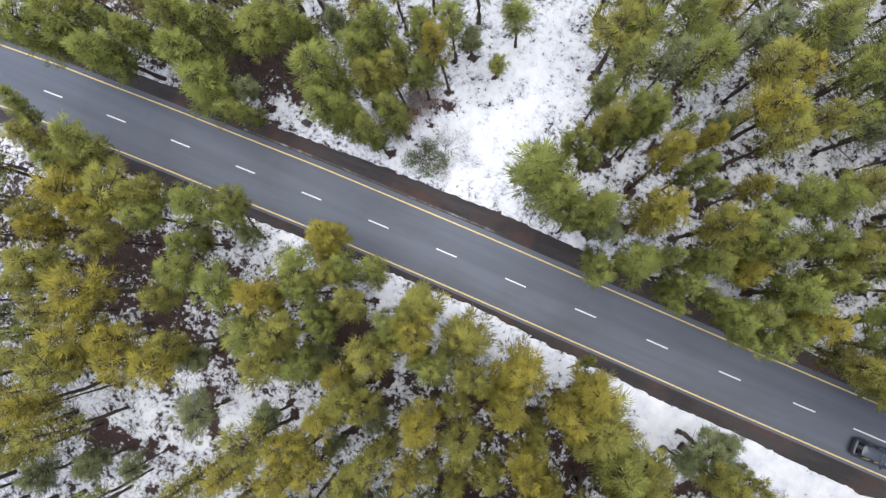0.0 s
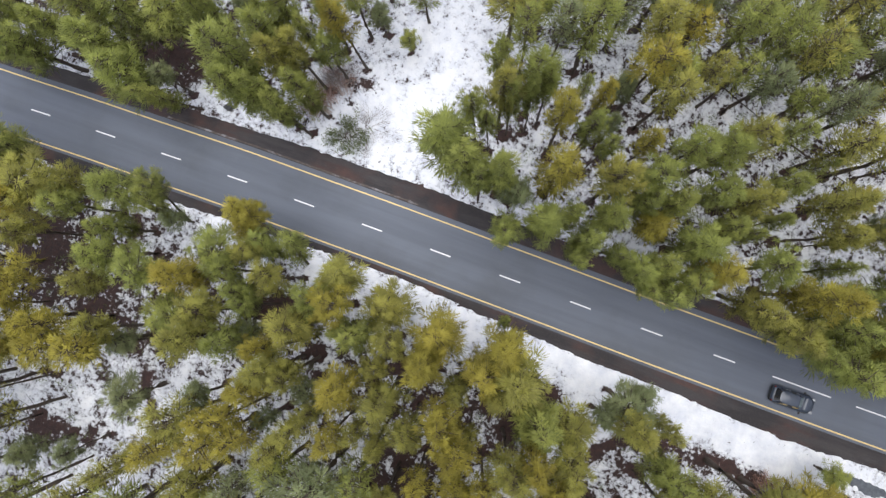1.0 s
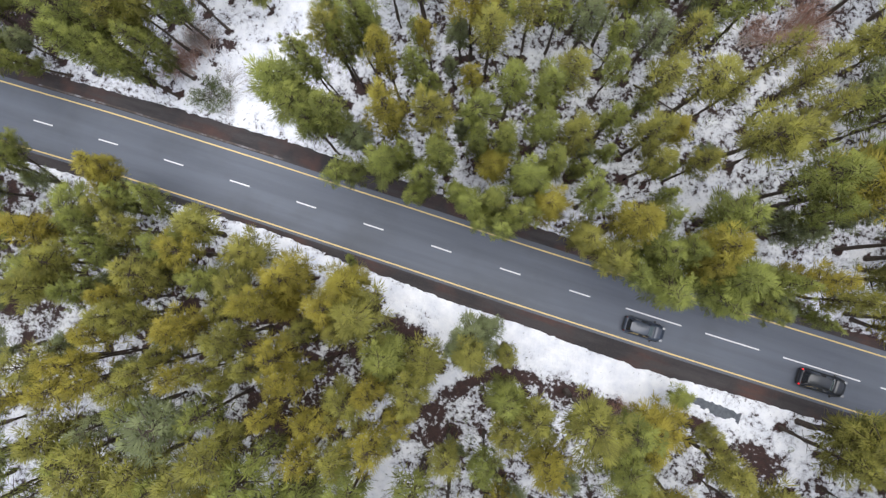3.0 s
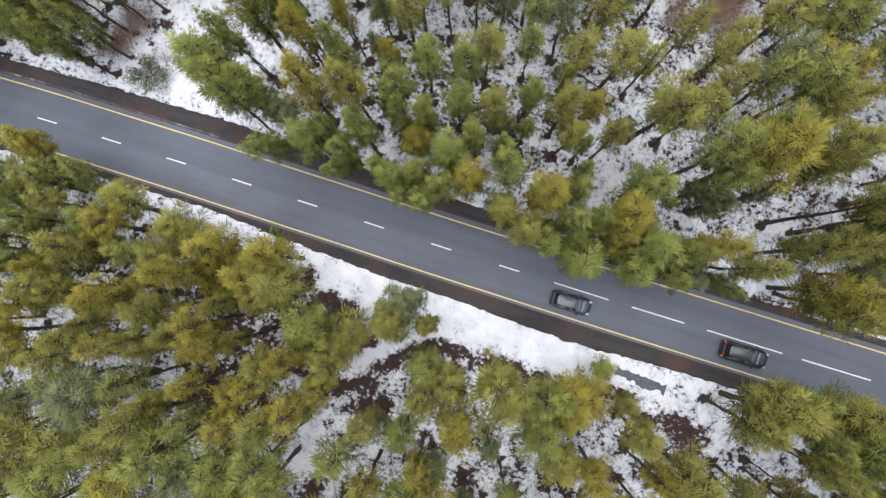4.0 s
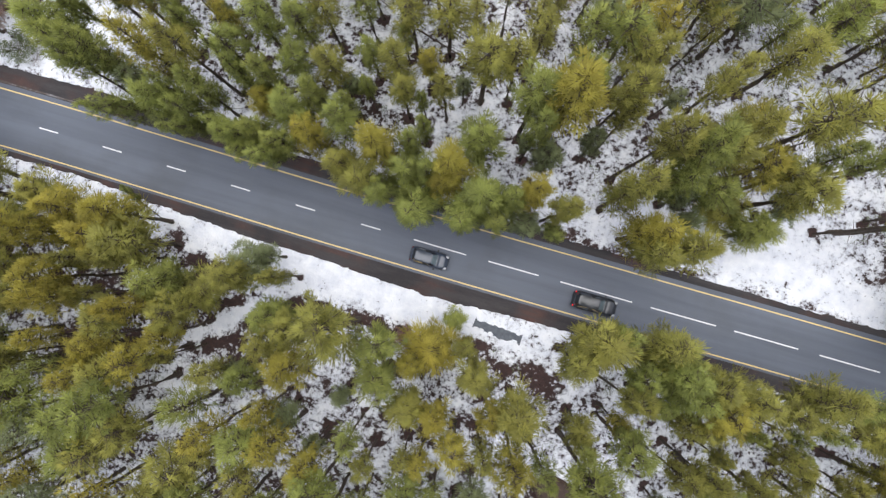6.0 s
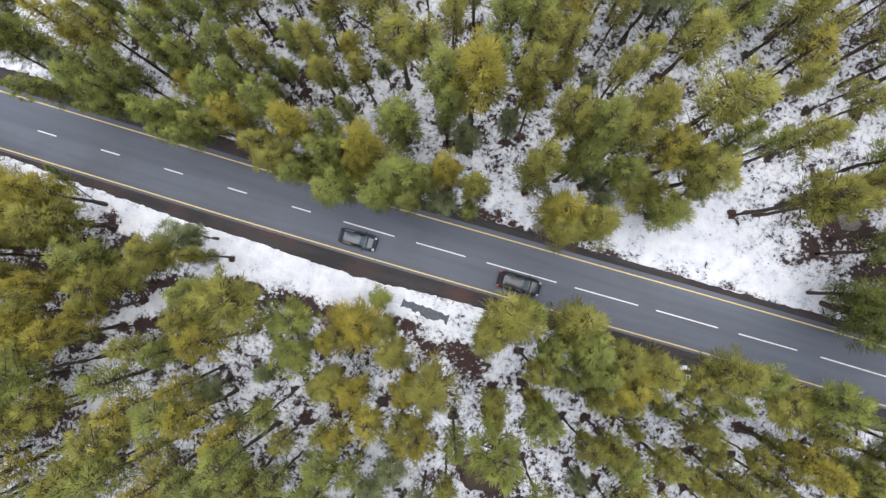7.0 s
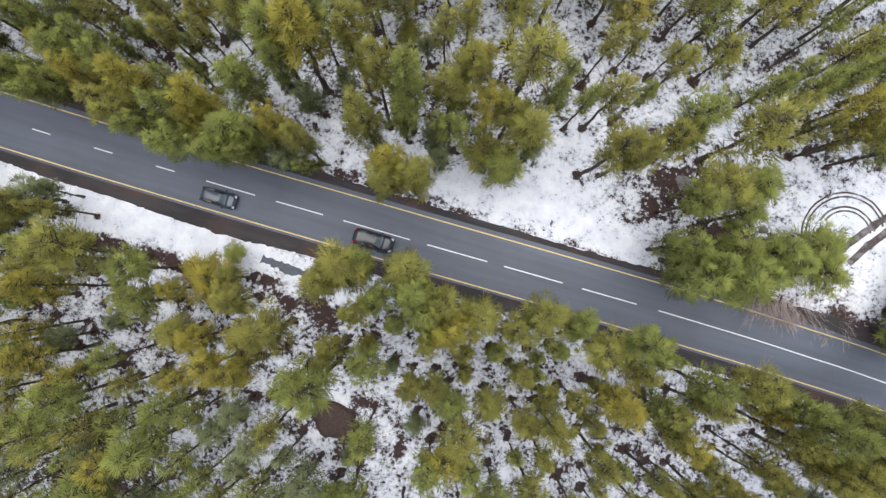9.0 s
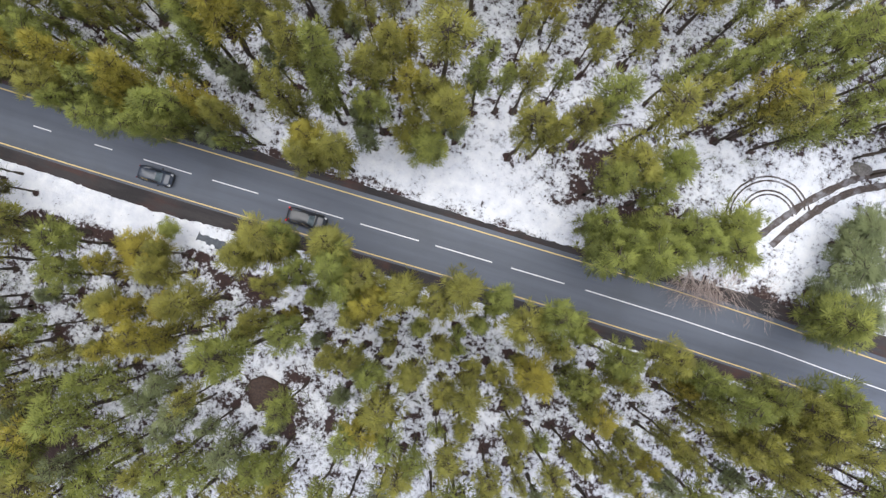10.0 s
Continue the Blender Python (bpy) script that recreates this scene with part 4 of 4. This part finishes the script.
def fill_forest():
    rg = random.Random(17)
    grid = {}
    for a, b, h, r, tone in SPOTS:
        grid.setdefault((int(a // 4), int(b // 4)), []).append((a, b))

    def free(x, y, gap):
        i, j = int(x // 4), int(y // 4)
        return all((x - a) ** 2 + (y - b) ** 2 > gap * gap for u in (-1, 0, 1) for v in (-1, 0, 1) for a, b in grid.get((i + u, j + v), ()))

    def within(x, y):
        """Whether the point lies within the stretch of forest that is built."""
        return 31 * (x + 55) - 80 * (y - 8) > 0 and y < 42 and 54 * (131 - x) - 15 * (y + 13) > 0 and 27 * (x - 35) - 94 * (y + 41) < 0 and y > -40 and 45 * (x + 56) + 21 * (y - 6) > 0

    far = []
    for k in range(16000):
        x, y = rg.uniform(-56, 131), rg.uniform(-40, 42)
        if along(SOUTH_REACH, x) < y < along(NORTH_REACH, x) and -42 < x < 116:
            continue
        if not within(x, y) or abs(y - centre(x)) < 6.0 or 96 < x < 124 and 3 < y < 19.5 or math.hypot(x - 44, y - 28.5) < 5 or math.hypot(x - 38.5, y - 23) < 3 or any(hump(x, y, *row[:5]) > 0.3 for row in PATCHES) or any(row[2] < 4 and hump(x, y, *row[:5]) > 0.4 for row in SOIL_AND_SHADE):
            continue
        if len(far) < 500 and free(x, y, 2.35):
            far.append((x, y))
            grid.setdefault((int(x // 4), int(y // 4)), []).append((x, y))
    rows = [(x, y, rg.uniform(13, 19), rg.uniform(1.35, 2.3), rg.choice(("green", "green", "olive", "olive", "yellowed", "dull"))) for x, y in far]
    joined_pines("far_forest", "dense green pine forest standing beyond the road", rows, 4, rg)
    joined_pines("forest_stand", "slender green and olive pines behind the roadside trees", tall_ones[300:], 2, rg)


fill_forest()


def brush(name, label, x, y, reach, tall, mat, toward=None, stems=14, seed=0, category="shrub", thick=0.03, leaves=0, fine=None, fine_n=0):
    """A leafless shrub: stems that fan out from the foot and fork into twigs."""
    rg = random.Random(seed)
    pieces, tips = [], []
    for k in range(stems):
        a = rg.uniform(0, 6.28) if toward is None else radians(toward) + rg.uniform(-0.75, 0.75)
        d = Vector((math.cos(a) * reach, math.sin(a) * reach, tall)) * rg.uniform(0.6, 1.1)
        p0 = Vector((rg.uniform(-0.25, 0.25) * reach, rg.uniform(-0.25, 0.25) * reach, -0.1))
        mid = p0 + d * 0.5 + Vector((rg.uniform(-0.2, 0.2), rg.uniform(-0.2, 0.2), 0.15 * tall))
        pieces.append(tube([p0, mid, p0 + d], [thick, thick * 0.7, thick * 0.25], 4))
        for j in range(5):
            s = rg.uniform(0.35, 1.0)
            q = p0.lerp(mid, s * 2) if s < 0.5 else mid.lerp(p0 + d, s * 2 - 1)
            e = q + (d * rg.uniform(0.2, 0.4) + Vector((rg.uniform(-0.4, 0.4), rg.uniform(-0.4, 0.4), rg.uniform(-0.1, 0.3))) * reach * 0.6)
            pieces.append(tube([q, e], [thick * 0.45, thick * 0.15], 3))
            tips.append(e)
    root = new(name)
    root.location = (x, y, height(x, y))
    part("branchwork", mesh_of("branchwork", *joined(pieces), mat, True), root)
    if fine:
        vs, fs = [], []
        for e in tips:
            for j in range(fine_n):
                u = Vector((rg.gauss(0, 0.16) * reach, rg.gauss(0, 0.16) * reach, rg.gauss(0.05, 0.12)))
                v = u + Vector((e.x * 0.3 + rg.gauss(0, 0.2), e.y * 0.3 + rg.gauss(0, 0.2), rg.gauss(0.05, 0.15)))
                w = (v - u).cross(Vector((rg.gauss(0, 1), rg.gauss(0, 1), rg.gauss(0, 1)))).normalized() * 0.014
                fs.append((len(vs), len(vs) + 1, len(vs) + 2))
                vs += [e + u - w, e + u + w, e + v]
        part("brushwood", mesh_of("brushwood", vs, fs, fine), root, "mass of fine dead twigs")
        tagged(root.children[-1], kind="stuff")
    if leaves:
        part("foliage", mesh_of("foliage", *joined([spray(rg, e, 0.4, leaves, 0.2, 1.0, 0.04) for e in tips]), SCRUB), root)
    return tagged(root, label, category)


brush("bare_shrub", "leafless reddish-brown shrub with pale stems in snow", -9.9, 11.7, 1.4, 1.0, PALE_TWIG, None, 20, 1, thick=0.05, fine=RED_TWIG, fine_n=12)
brush("bare_shrub", "leafless reddish-brown shrub with pale stems in snow", -9.0, 9.3, 1.7, 0.9, PALE_TWIG, 160, 20, 2, thick=0.055, fine=RED_TWIG, fine_n=14)
brush("bare_shrub", "pale grey leafless shrub beside reddish shrubs", -7.8, 11.4, 1.8, 1.2, PALE_TWIG, 120, 16, 3, thick=0.035, fine=GREY_TWIG, fine_n=14)
brush("bare_shrub", "grey leafless brushwood in thin snow", -4.6, 8.8, 1.6, 0.7, GREY_TWIG, None, 14, 14, thick=0.03, fine=GREY_TWIG, fine_n=8)
brush("bare_shrub", "thin grey-green shrub beside the snow bank", -6.3, 7.4, 1.6, 1.1, BARK, None, 22, 4, leaves=14)
brush("bare_shrub", "low reddish-brown leafless shrub beside the snow bank", 41.6, -10.3, 1.1, 0.8, PALE_TWIG, None, 16, 23, thick=0.03, fine=RED_TWIG, fine_n=16)
brush("dead_tree", "dead rust-brown tree with pale leafless boughs", 45.0, 28.3, 2.8, 2.4, PALE_TWIG, 35, 20, 5, "tree", 0.07, fine=RED_TWIG, fine_n=34)
brush("dead_tree", "dead rust-brown tree with pale leafless boughs", 42.0, 27.4, 1.9, 1.6, PALE_TWIG, 40, 12, 6, "tree", 0.05, fine=RED_TWIG, fine_n=20)
brush("fallen_branch", "pale dead branches hanging over the road edge", 100.9, 5.6, 2.6, 0.5, PALE_TWIG, -88, 20, 7, "branch", 0.05, fine=PINK_TWIG, fine_n=6)
brush("fallen_branch", "pale dead branches hanging over the road edge", 103.2, 5.2, 2.4, 0.4, PALE_TWIG, -75, 20, 8, "branch", 0.04, fine=PINK_TWIG, fine_n=6)
brush("fallen_branch", "pale pinkish brushwood lying on the roadside snow", 105.4, 5.0, 2.2, 0.3, PALE_TWIG, None, 18, 9, "branch", 0.025, fine=PINK_TWIG, fine_n=6)
brush("fallen_branch", "pale pinkish brushwood lying on the roadside snow", 109.4, 4.6, 2.0, 0.2, PALE_TWIG, None, 12, 13, "branch", 0.025, fine=PALE_TWIG, fine_n=10)


# The first two rows lie here in place of a likely overhead cable pair.
LYING_LINES = ((22.5, 25.1, 30.1, 22.1, 0.1), (33.3, 20.7, 40.5, 18.7, 0.1), (98.6, -15.2, 104.5, -16.4, 0.13))


def fallen_log(xa, ya, xb, yb, r):
    """A slender tapering tube laid on the snow."""
    pts = [(xa + (xb - xa) * k / 8, ya + (yb - ya) * k / 8) for k in range(9)]
    path = [(px - xa, py - ya, height(px, py) + r * 0.7 + 0.05 * math.sin(k * 1.9)) for k, (px, py) in enumerate(pts)]
    o = new("fallen_log", mesh_of("fallen_log", *tube(path, [r * (1 - 0.08 * k) for k in range(9)], 7), BARK, True))
    o.location = (xa, ya, 0)
    return tagged(o, "slender dark line lying across forest snow", "log", "fallen logs")


for row in LYING_LINES:
    fallen_log(*row)


def lump(name, label, x, y, rx, ry, rz, mat, category, seed):
    """An irregular boulder or heap."""
    bm = bmesh.new()
    bmesh.ops.create_icosphere(bm, subdivisions=3 if rx < 0.7 else 4, radius=1)
    for v in bm.verts:
        k = 1 + 0.35 * noise.noise(v.co * 1.3 + Vector((seed, 0, 0))) + 0.15 * noise.noise(v.co * 4 + Vector((0, seed, 0)))
        v.co = Vector((v.co.x * rx, v.co.y * ry, v.co.z * rz)) * k
    me = bpy.data.meshes.new(name)
    bm.to_mesh(me)
    bm.free()
    me.materials.append(mat)
    me.shade_smooth()
    o = new(name, me)
    o.location = (x, y, height(x, y) + rz * 0.1)
    return tagged(o, label, category)


rg = random.Random(31)
for k in range(9):
    f = rg.random()
    x, y = 46.7 + 6.4 * f, -6.6 - 0.45 * f + rg.choice((-0.62, -0.5, -0.3, 0.62, 0.68)) + rg.uniform(-0.12, 0.12)
    lump("snow_mound", "small mound of wet white snow beside grey concrete", x, y, rg.uniform(0.2, 0.42), rg.uniform(0.16, 0.3), 0.1, SNOW_HEAP, "snow", 40 + k)["group"] = "snow mounds"
lump("soil_mound", "low brown mound of bare earth among pines", 60.2, -21.2, 2.4, 1.9, 0.7, SOIL, "mound", 3)
lump("boulder", "dark boulder at the foot of the snow bank", -18.4, 6.3, 0.5, 0.35, 0.35, DARK_STONE, "rock", 5)
lump("boulder", "grey boulder lying in the bare soil", 98.9, 11.6, 0.5, 0.4, 0.4, STONE, "rock", 9)
lump("boulder", "flat dark rock beside the dirt track", 116.2, 21.9, 1.2, 0.7, 0.35, STONE, "rock", 11)
lump("boulder", "flat grey rock at the clearing edge", 89.5, 14.2, 1.3, 0.8, 0.3, STONE, "rock", 12)


def apron():
    vs, fs = ribbon(curve_points(((47.4, -6.7), (50.1, -7.0), (52.6, -7.1))), 1.0, 0.04, 0.6)
    return tagged(new("concrete_apron", mesh_of("concrete_apron", vs, fs, SLAB)), "broken grey concrete strip beside the verge", "paving", kind="structure")


apron()
pts = [(x, centre(x) + HALF + 0.72 + 0.06 * noise.noise((x * 0.4, 0, 3))) for x in np.arange(-24, 3, 0.5)]
tagged(new("slush_line", mesh_of("slush_line", *ribbon(pts, 0.18, 0.16, 0.6), SLUSH)), "thin line of dirty slush along the asphalt edge", "slush", kind="structure")


def undergrowth():
    """Low scrub scattered under the pines."""
    rg = random.Random(21)
    pieces = []
    while len(pieces) < 950:
        x, y = rg.uniform(-50, 122), rg.uniform(-34, 38)
        if abs(y) < 7.5 or any(hump(x, y, *row[:5]) > 0.35 for row in PATCHES):
            continue
        c = Vector((x, y, height(x, y) + 0.2))
        pieces.append(spray(rg, c, rg.uniform(0.3, 1.1), 30, 0.6, 1.0, 0.03))
    return tagged(new("undergrowth", mesh_of("undergrowth", *joined(pieces), SCRUB)), "low grey-green scrub poking through forest snow", "undergrowth", kind="stuff")


undergrowth()


# cars
def rings(sections, n=20, power=4.0):
    """Rounded cross-sections: x, half width, bottom, top."""
    vs = []
    for x, w, lo, hi in sections:
        for k in range(n):
            a = 2 * math.pi * (k + 0.5) / n
            c, s = math.cos(a), math.sin(a)
            y = math.copysign(abs(c) ** (2 / power), c) * w
            z = (lo + hi) / 2 + math.copysign(abs(s) ** (2 / power), s) * (hi - lo) / 2
            vs.append((x, y, z))
    return vs


def skin(sections, mat, name, n=20, power=4.0, caps=True):
    vs = rings(sections, n, power)
    fs = [(i * n + k, (i + 1) * n + k, (i + 1) * n + (k + 1) % n, i * n + (k + 1) % n) for i in range(len(sections) - 1) for k in range(n)]
    if caps:
        fs += [tuple(range(n)), tuple(reversed(range(len(vs) - n, len(vs))))]
    return mesh_of(name, vs, fs, mat, True)


def cabin_ring(ends, w, z, n=48, power=4.5):
    """A rounded oblong round the cabin, from the middle of its front."""
    mid, half = (ends[0] + ends[1]) / 2, (ends[1] - ends[0]) / 2
    ring = []
    for k in range(n):
        c, s = math.cos(2 * math.pi * k / n), math.sin(2 * math.pi * k / n)
        ring.append((mid + math.copysign(abs(c) ** (2 / power), c) * half, math.copysign(abs(s) ** (2 / power), s) * w, z))
    return ring


def wheel_meshes(r, w):
    def disc(rows, mat, name):
        vs, fs, m = [], [], 24
        for y, q in rows:
            vs += [(q * math.cos(6.2832 * k / m), y, q * math.sin(6.2832 * k / m)) for k in range(m)]
        for i in range(len(rows) - 1):
            fs += [(i * m + k, i * m + (k + 1) % m, (i + 1) * m + (k + 1) % m, (i + 1) * m + k) for k in range(m)]
        fs += [tuple(range(m)), tuple(reversed(range(len(vs) - m, len(vs))))]
        return mesh_of(name, vs, fs, mat, True)
    return disc([(-w / 2, r * 0.7), (-w / 2, r * 0.93), (-w * 0.36, r), (w * 0.36, r), (w / 2, r * 0.93), (w / 2, r * 0.7)], RUBBER, "tyre"), disc([(-w / 2 - 0.01, r * 0.6), (-w * 0.4, r * 0.68), (w * 0.4, r * 0.68), (w / 2 + 0.01, r * 0.6)], ALLOY, "rim")


def box(cx, cy, cz, lx, ly, lz, mat, name):
    return skin([(cx - lx / 2, ly * 0.4, cz - lz * 0.4, cz + lz * 0.4), (cx - lx * 0.4, ly / 2, cz - lz / 2, cz + lz / 2), (cx + lx * 0.4, ly / 2, cz - lz / 2, cz + lz / 2), (cx + lx / 2, ly * 0.4, cz - lz * 0.4, cz + lz * 0.4)], mat, name, 12), cy


def car(name, label, x, y, turn, L, W, belt, roof, bonnet, tail, paint, rails, tail_mat):
    """A car that points along +x, its middle over x, y. belt, roof, bonnet: heights; tail: where the rear window starts, from the back."""
    root = new(name)
    h, w = L / 2, W / 2
    part("body", skin([(-h, w * 0.52, 0.40, belt * 0.70), (-h + 0.04, w * 0.74, 0.32, belt * 0.84), (-h + 0.12, w * 0.87, 0.27, belt * 0.93), (-h + 0.3, w * 0.95, 0.24, belt * 0.99), (-h * 0.55, w, 0.22, belt), (0, w, 0.22, belt),
                       (h * 0.38, w * 0.99, 0.22, belt * 0.99), (h * 0.6, w * 0.97, 0.23, bonnet), (h - 0.45, w * 0.93, 0.25, bonnet * 0.95), (h - 0.24, w * 0.86, 0.27, bonnet * 0.88), (h - 0.1, w * 0.74, 0.30, bonnet * 0.80), (h - 0.02, w * 0.54, 0.34, bonnet * 0.68), (h, w * 0.4, 0.38, bonnet * 0.6)], paint, "body", 28, 4.0), root)
    part("bonnet", skin([(h * 0.46, w * 0.74, bonnet - 0.1, bonnet + 0.05), (h * 0.62, w * 0.72, bonnet - 0.1, bonnet + 0.035), (h * 0.8, w * 0.66, bonnet * 0.88, bonnet * 0.965), (h - 0.2, w * 0.55, bonnet * 0.8, bonnet * 0.9)], paint, "bonnet", 20, 5.0), root)
    # the cabin: glass all round between the belt and a narrower roof
    low = cabin_ring((-h + tail, h * 0.43), w * 0.87, belt - 0.03)
    high = cabin_ring((-h + tail + 0.30, h * 0.17), w * 0.66, roof - 0.03)
    inner = cabin_ring((-h + tail + 0.40, h * 0.12), w * 0.58, roof)
    m = len(low)
    caps = [(k, (k + 1) % m, m + (k + 1) % m, m + k) for k in range(m)] + [tuple(range(m, 2 * m))]
    part("roof", mesh_of("roof", high + inner, caps, paint, True), root)
    for nm, mat, a, b, tag in (("windscreen", SCREEN_GLASS_SKY, -4, 4, "windscreen with pale sky reflection in its colour"), ("front_pillar", paint, 4, 6, ""), ("side_window", CAR_GLASS, 6, 11, "dark tinted side window"), ("door_pillar", TRIM, 11, 12, ""),
                               ("side_window", CAR_GLASS, 12, 17, "dark tinted side window"), ("rear_pillar", paint, 17, 19, ""), ("rear_window", CAR_GLASS, 19, 29, "dark tinted rear window"), ("rear_pillar", paint, 29, 31, ""),
                               ("side_window", CAR_GLASS, 31, 36, "dark tinted side window"), ("door_pillar", TRIM, 36, 37, ""), ("side_window", CAR_GLASS, 37, 42, "dark tinted side window"), ("front_pillar", paint, 42, 44, "")):
        pts = [row[k % m] for k in range(a, b + 1) for row in (low, high)]
        part(nm, mesh_of(nm, pts, [(2 * k, 2 * k + 2, 2 * k + 3, 2 * k + 1) for k in range(b - a)], mat, True), root, tag)
    r = 0.31 if roof < 1.55 else 0.37
    tyre, rim = wheel_meshes(r, 0.22)
    for fx in (-h * 0.60, h * 0.63):
        for s in (1, -1):
            t = part("wheel", tyre, root)
            t.location = (fx, s * (w - 0.10), r)
            part("rim", rim, t, "silver alloy rim")
    for s in (1, -1):
        for nm, mat, cx, cy, cz, lx, ly, lz, tag in (("headlight", LAMP_GLASS, h - 0.20, w * 0.70, bonnet * 0.80, 0.34, 0.30, 0.14, "clear glass headlight"),
                                                      ("tail_light", tail_mat, -h + 0.10, w * 0.78, belt * 0.86, 0.12, 0.16, 0.20, "red tail light"),
                                                      ("mirror", TRIM, h * 0.36, w + 0.10, belt + 0.06, 0.16, 0.22, 0.14, "black door mirror")):
            me, off = box(0, 0, 0, lx, ly, lz, mat, nm)
            o = part(nm, me, root, tag)
            o.location = (cx, s * cy, cz)
        if rails:
            me, off = box(0, 0, 0, L * 0.42, 0.05, 0.05, TRIM, "roof_rail")
            o = part("roof_rail", me, root, "black roof rail")
            o.location = (-h * 0.22, s * w * 0.62, roof - 0.01)
    for nm, cx, lx, cz in (("rear_bumper", -h + 0.03, 0.14, 0.45), ("front_bumper", h - 0.05, 0.14, 0.42)):
        me, off = box(0, 0, 0, lx, W * 0.8, 0.2, TRIM, nm)
        o = part(nm, me, root, "black plastic bumper")
        o.location = (cx, 0, cz)
    root.matrix_world = pose(x, y, 0.0, 0, 0, turn)
    return tagged(root, label, "car", "cars on the road")


car("hatchback", "dark grey hatchback car driving on the asphalt", 41.2, -1.70, 0.5, 3.95, 1.68, 0.93, 1.45, 0.92, 0.22, GREY_PAINT, False, TAIL_DULL)
car("estate_suv", "black sport utility car with lit tail lights", 58.5, -1.45, 0.5, 4.45, 1.82, 1.03, 1.7, 1.08, 0.18, BLACK_PAINT, True, TAIL_RED)
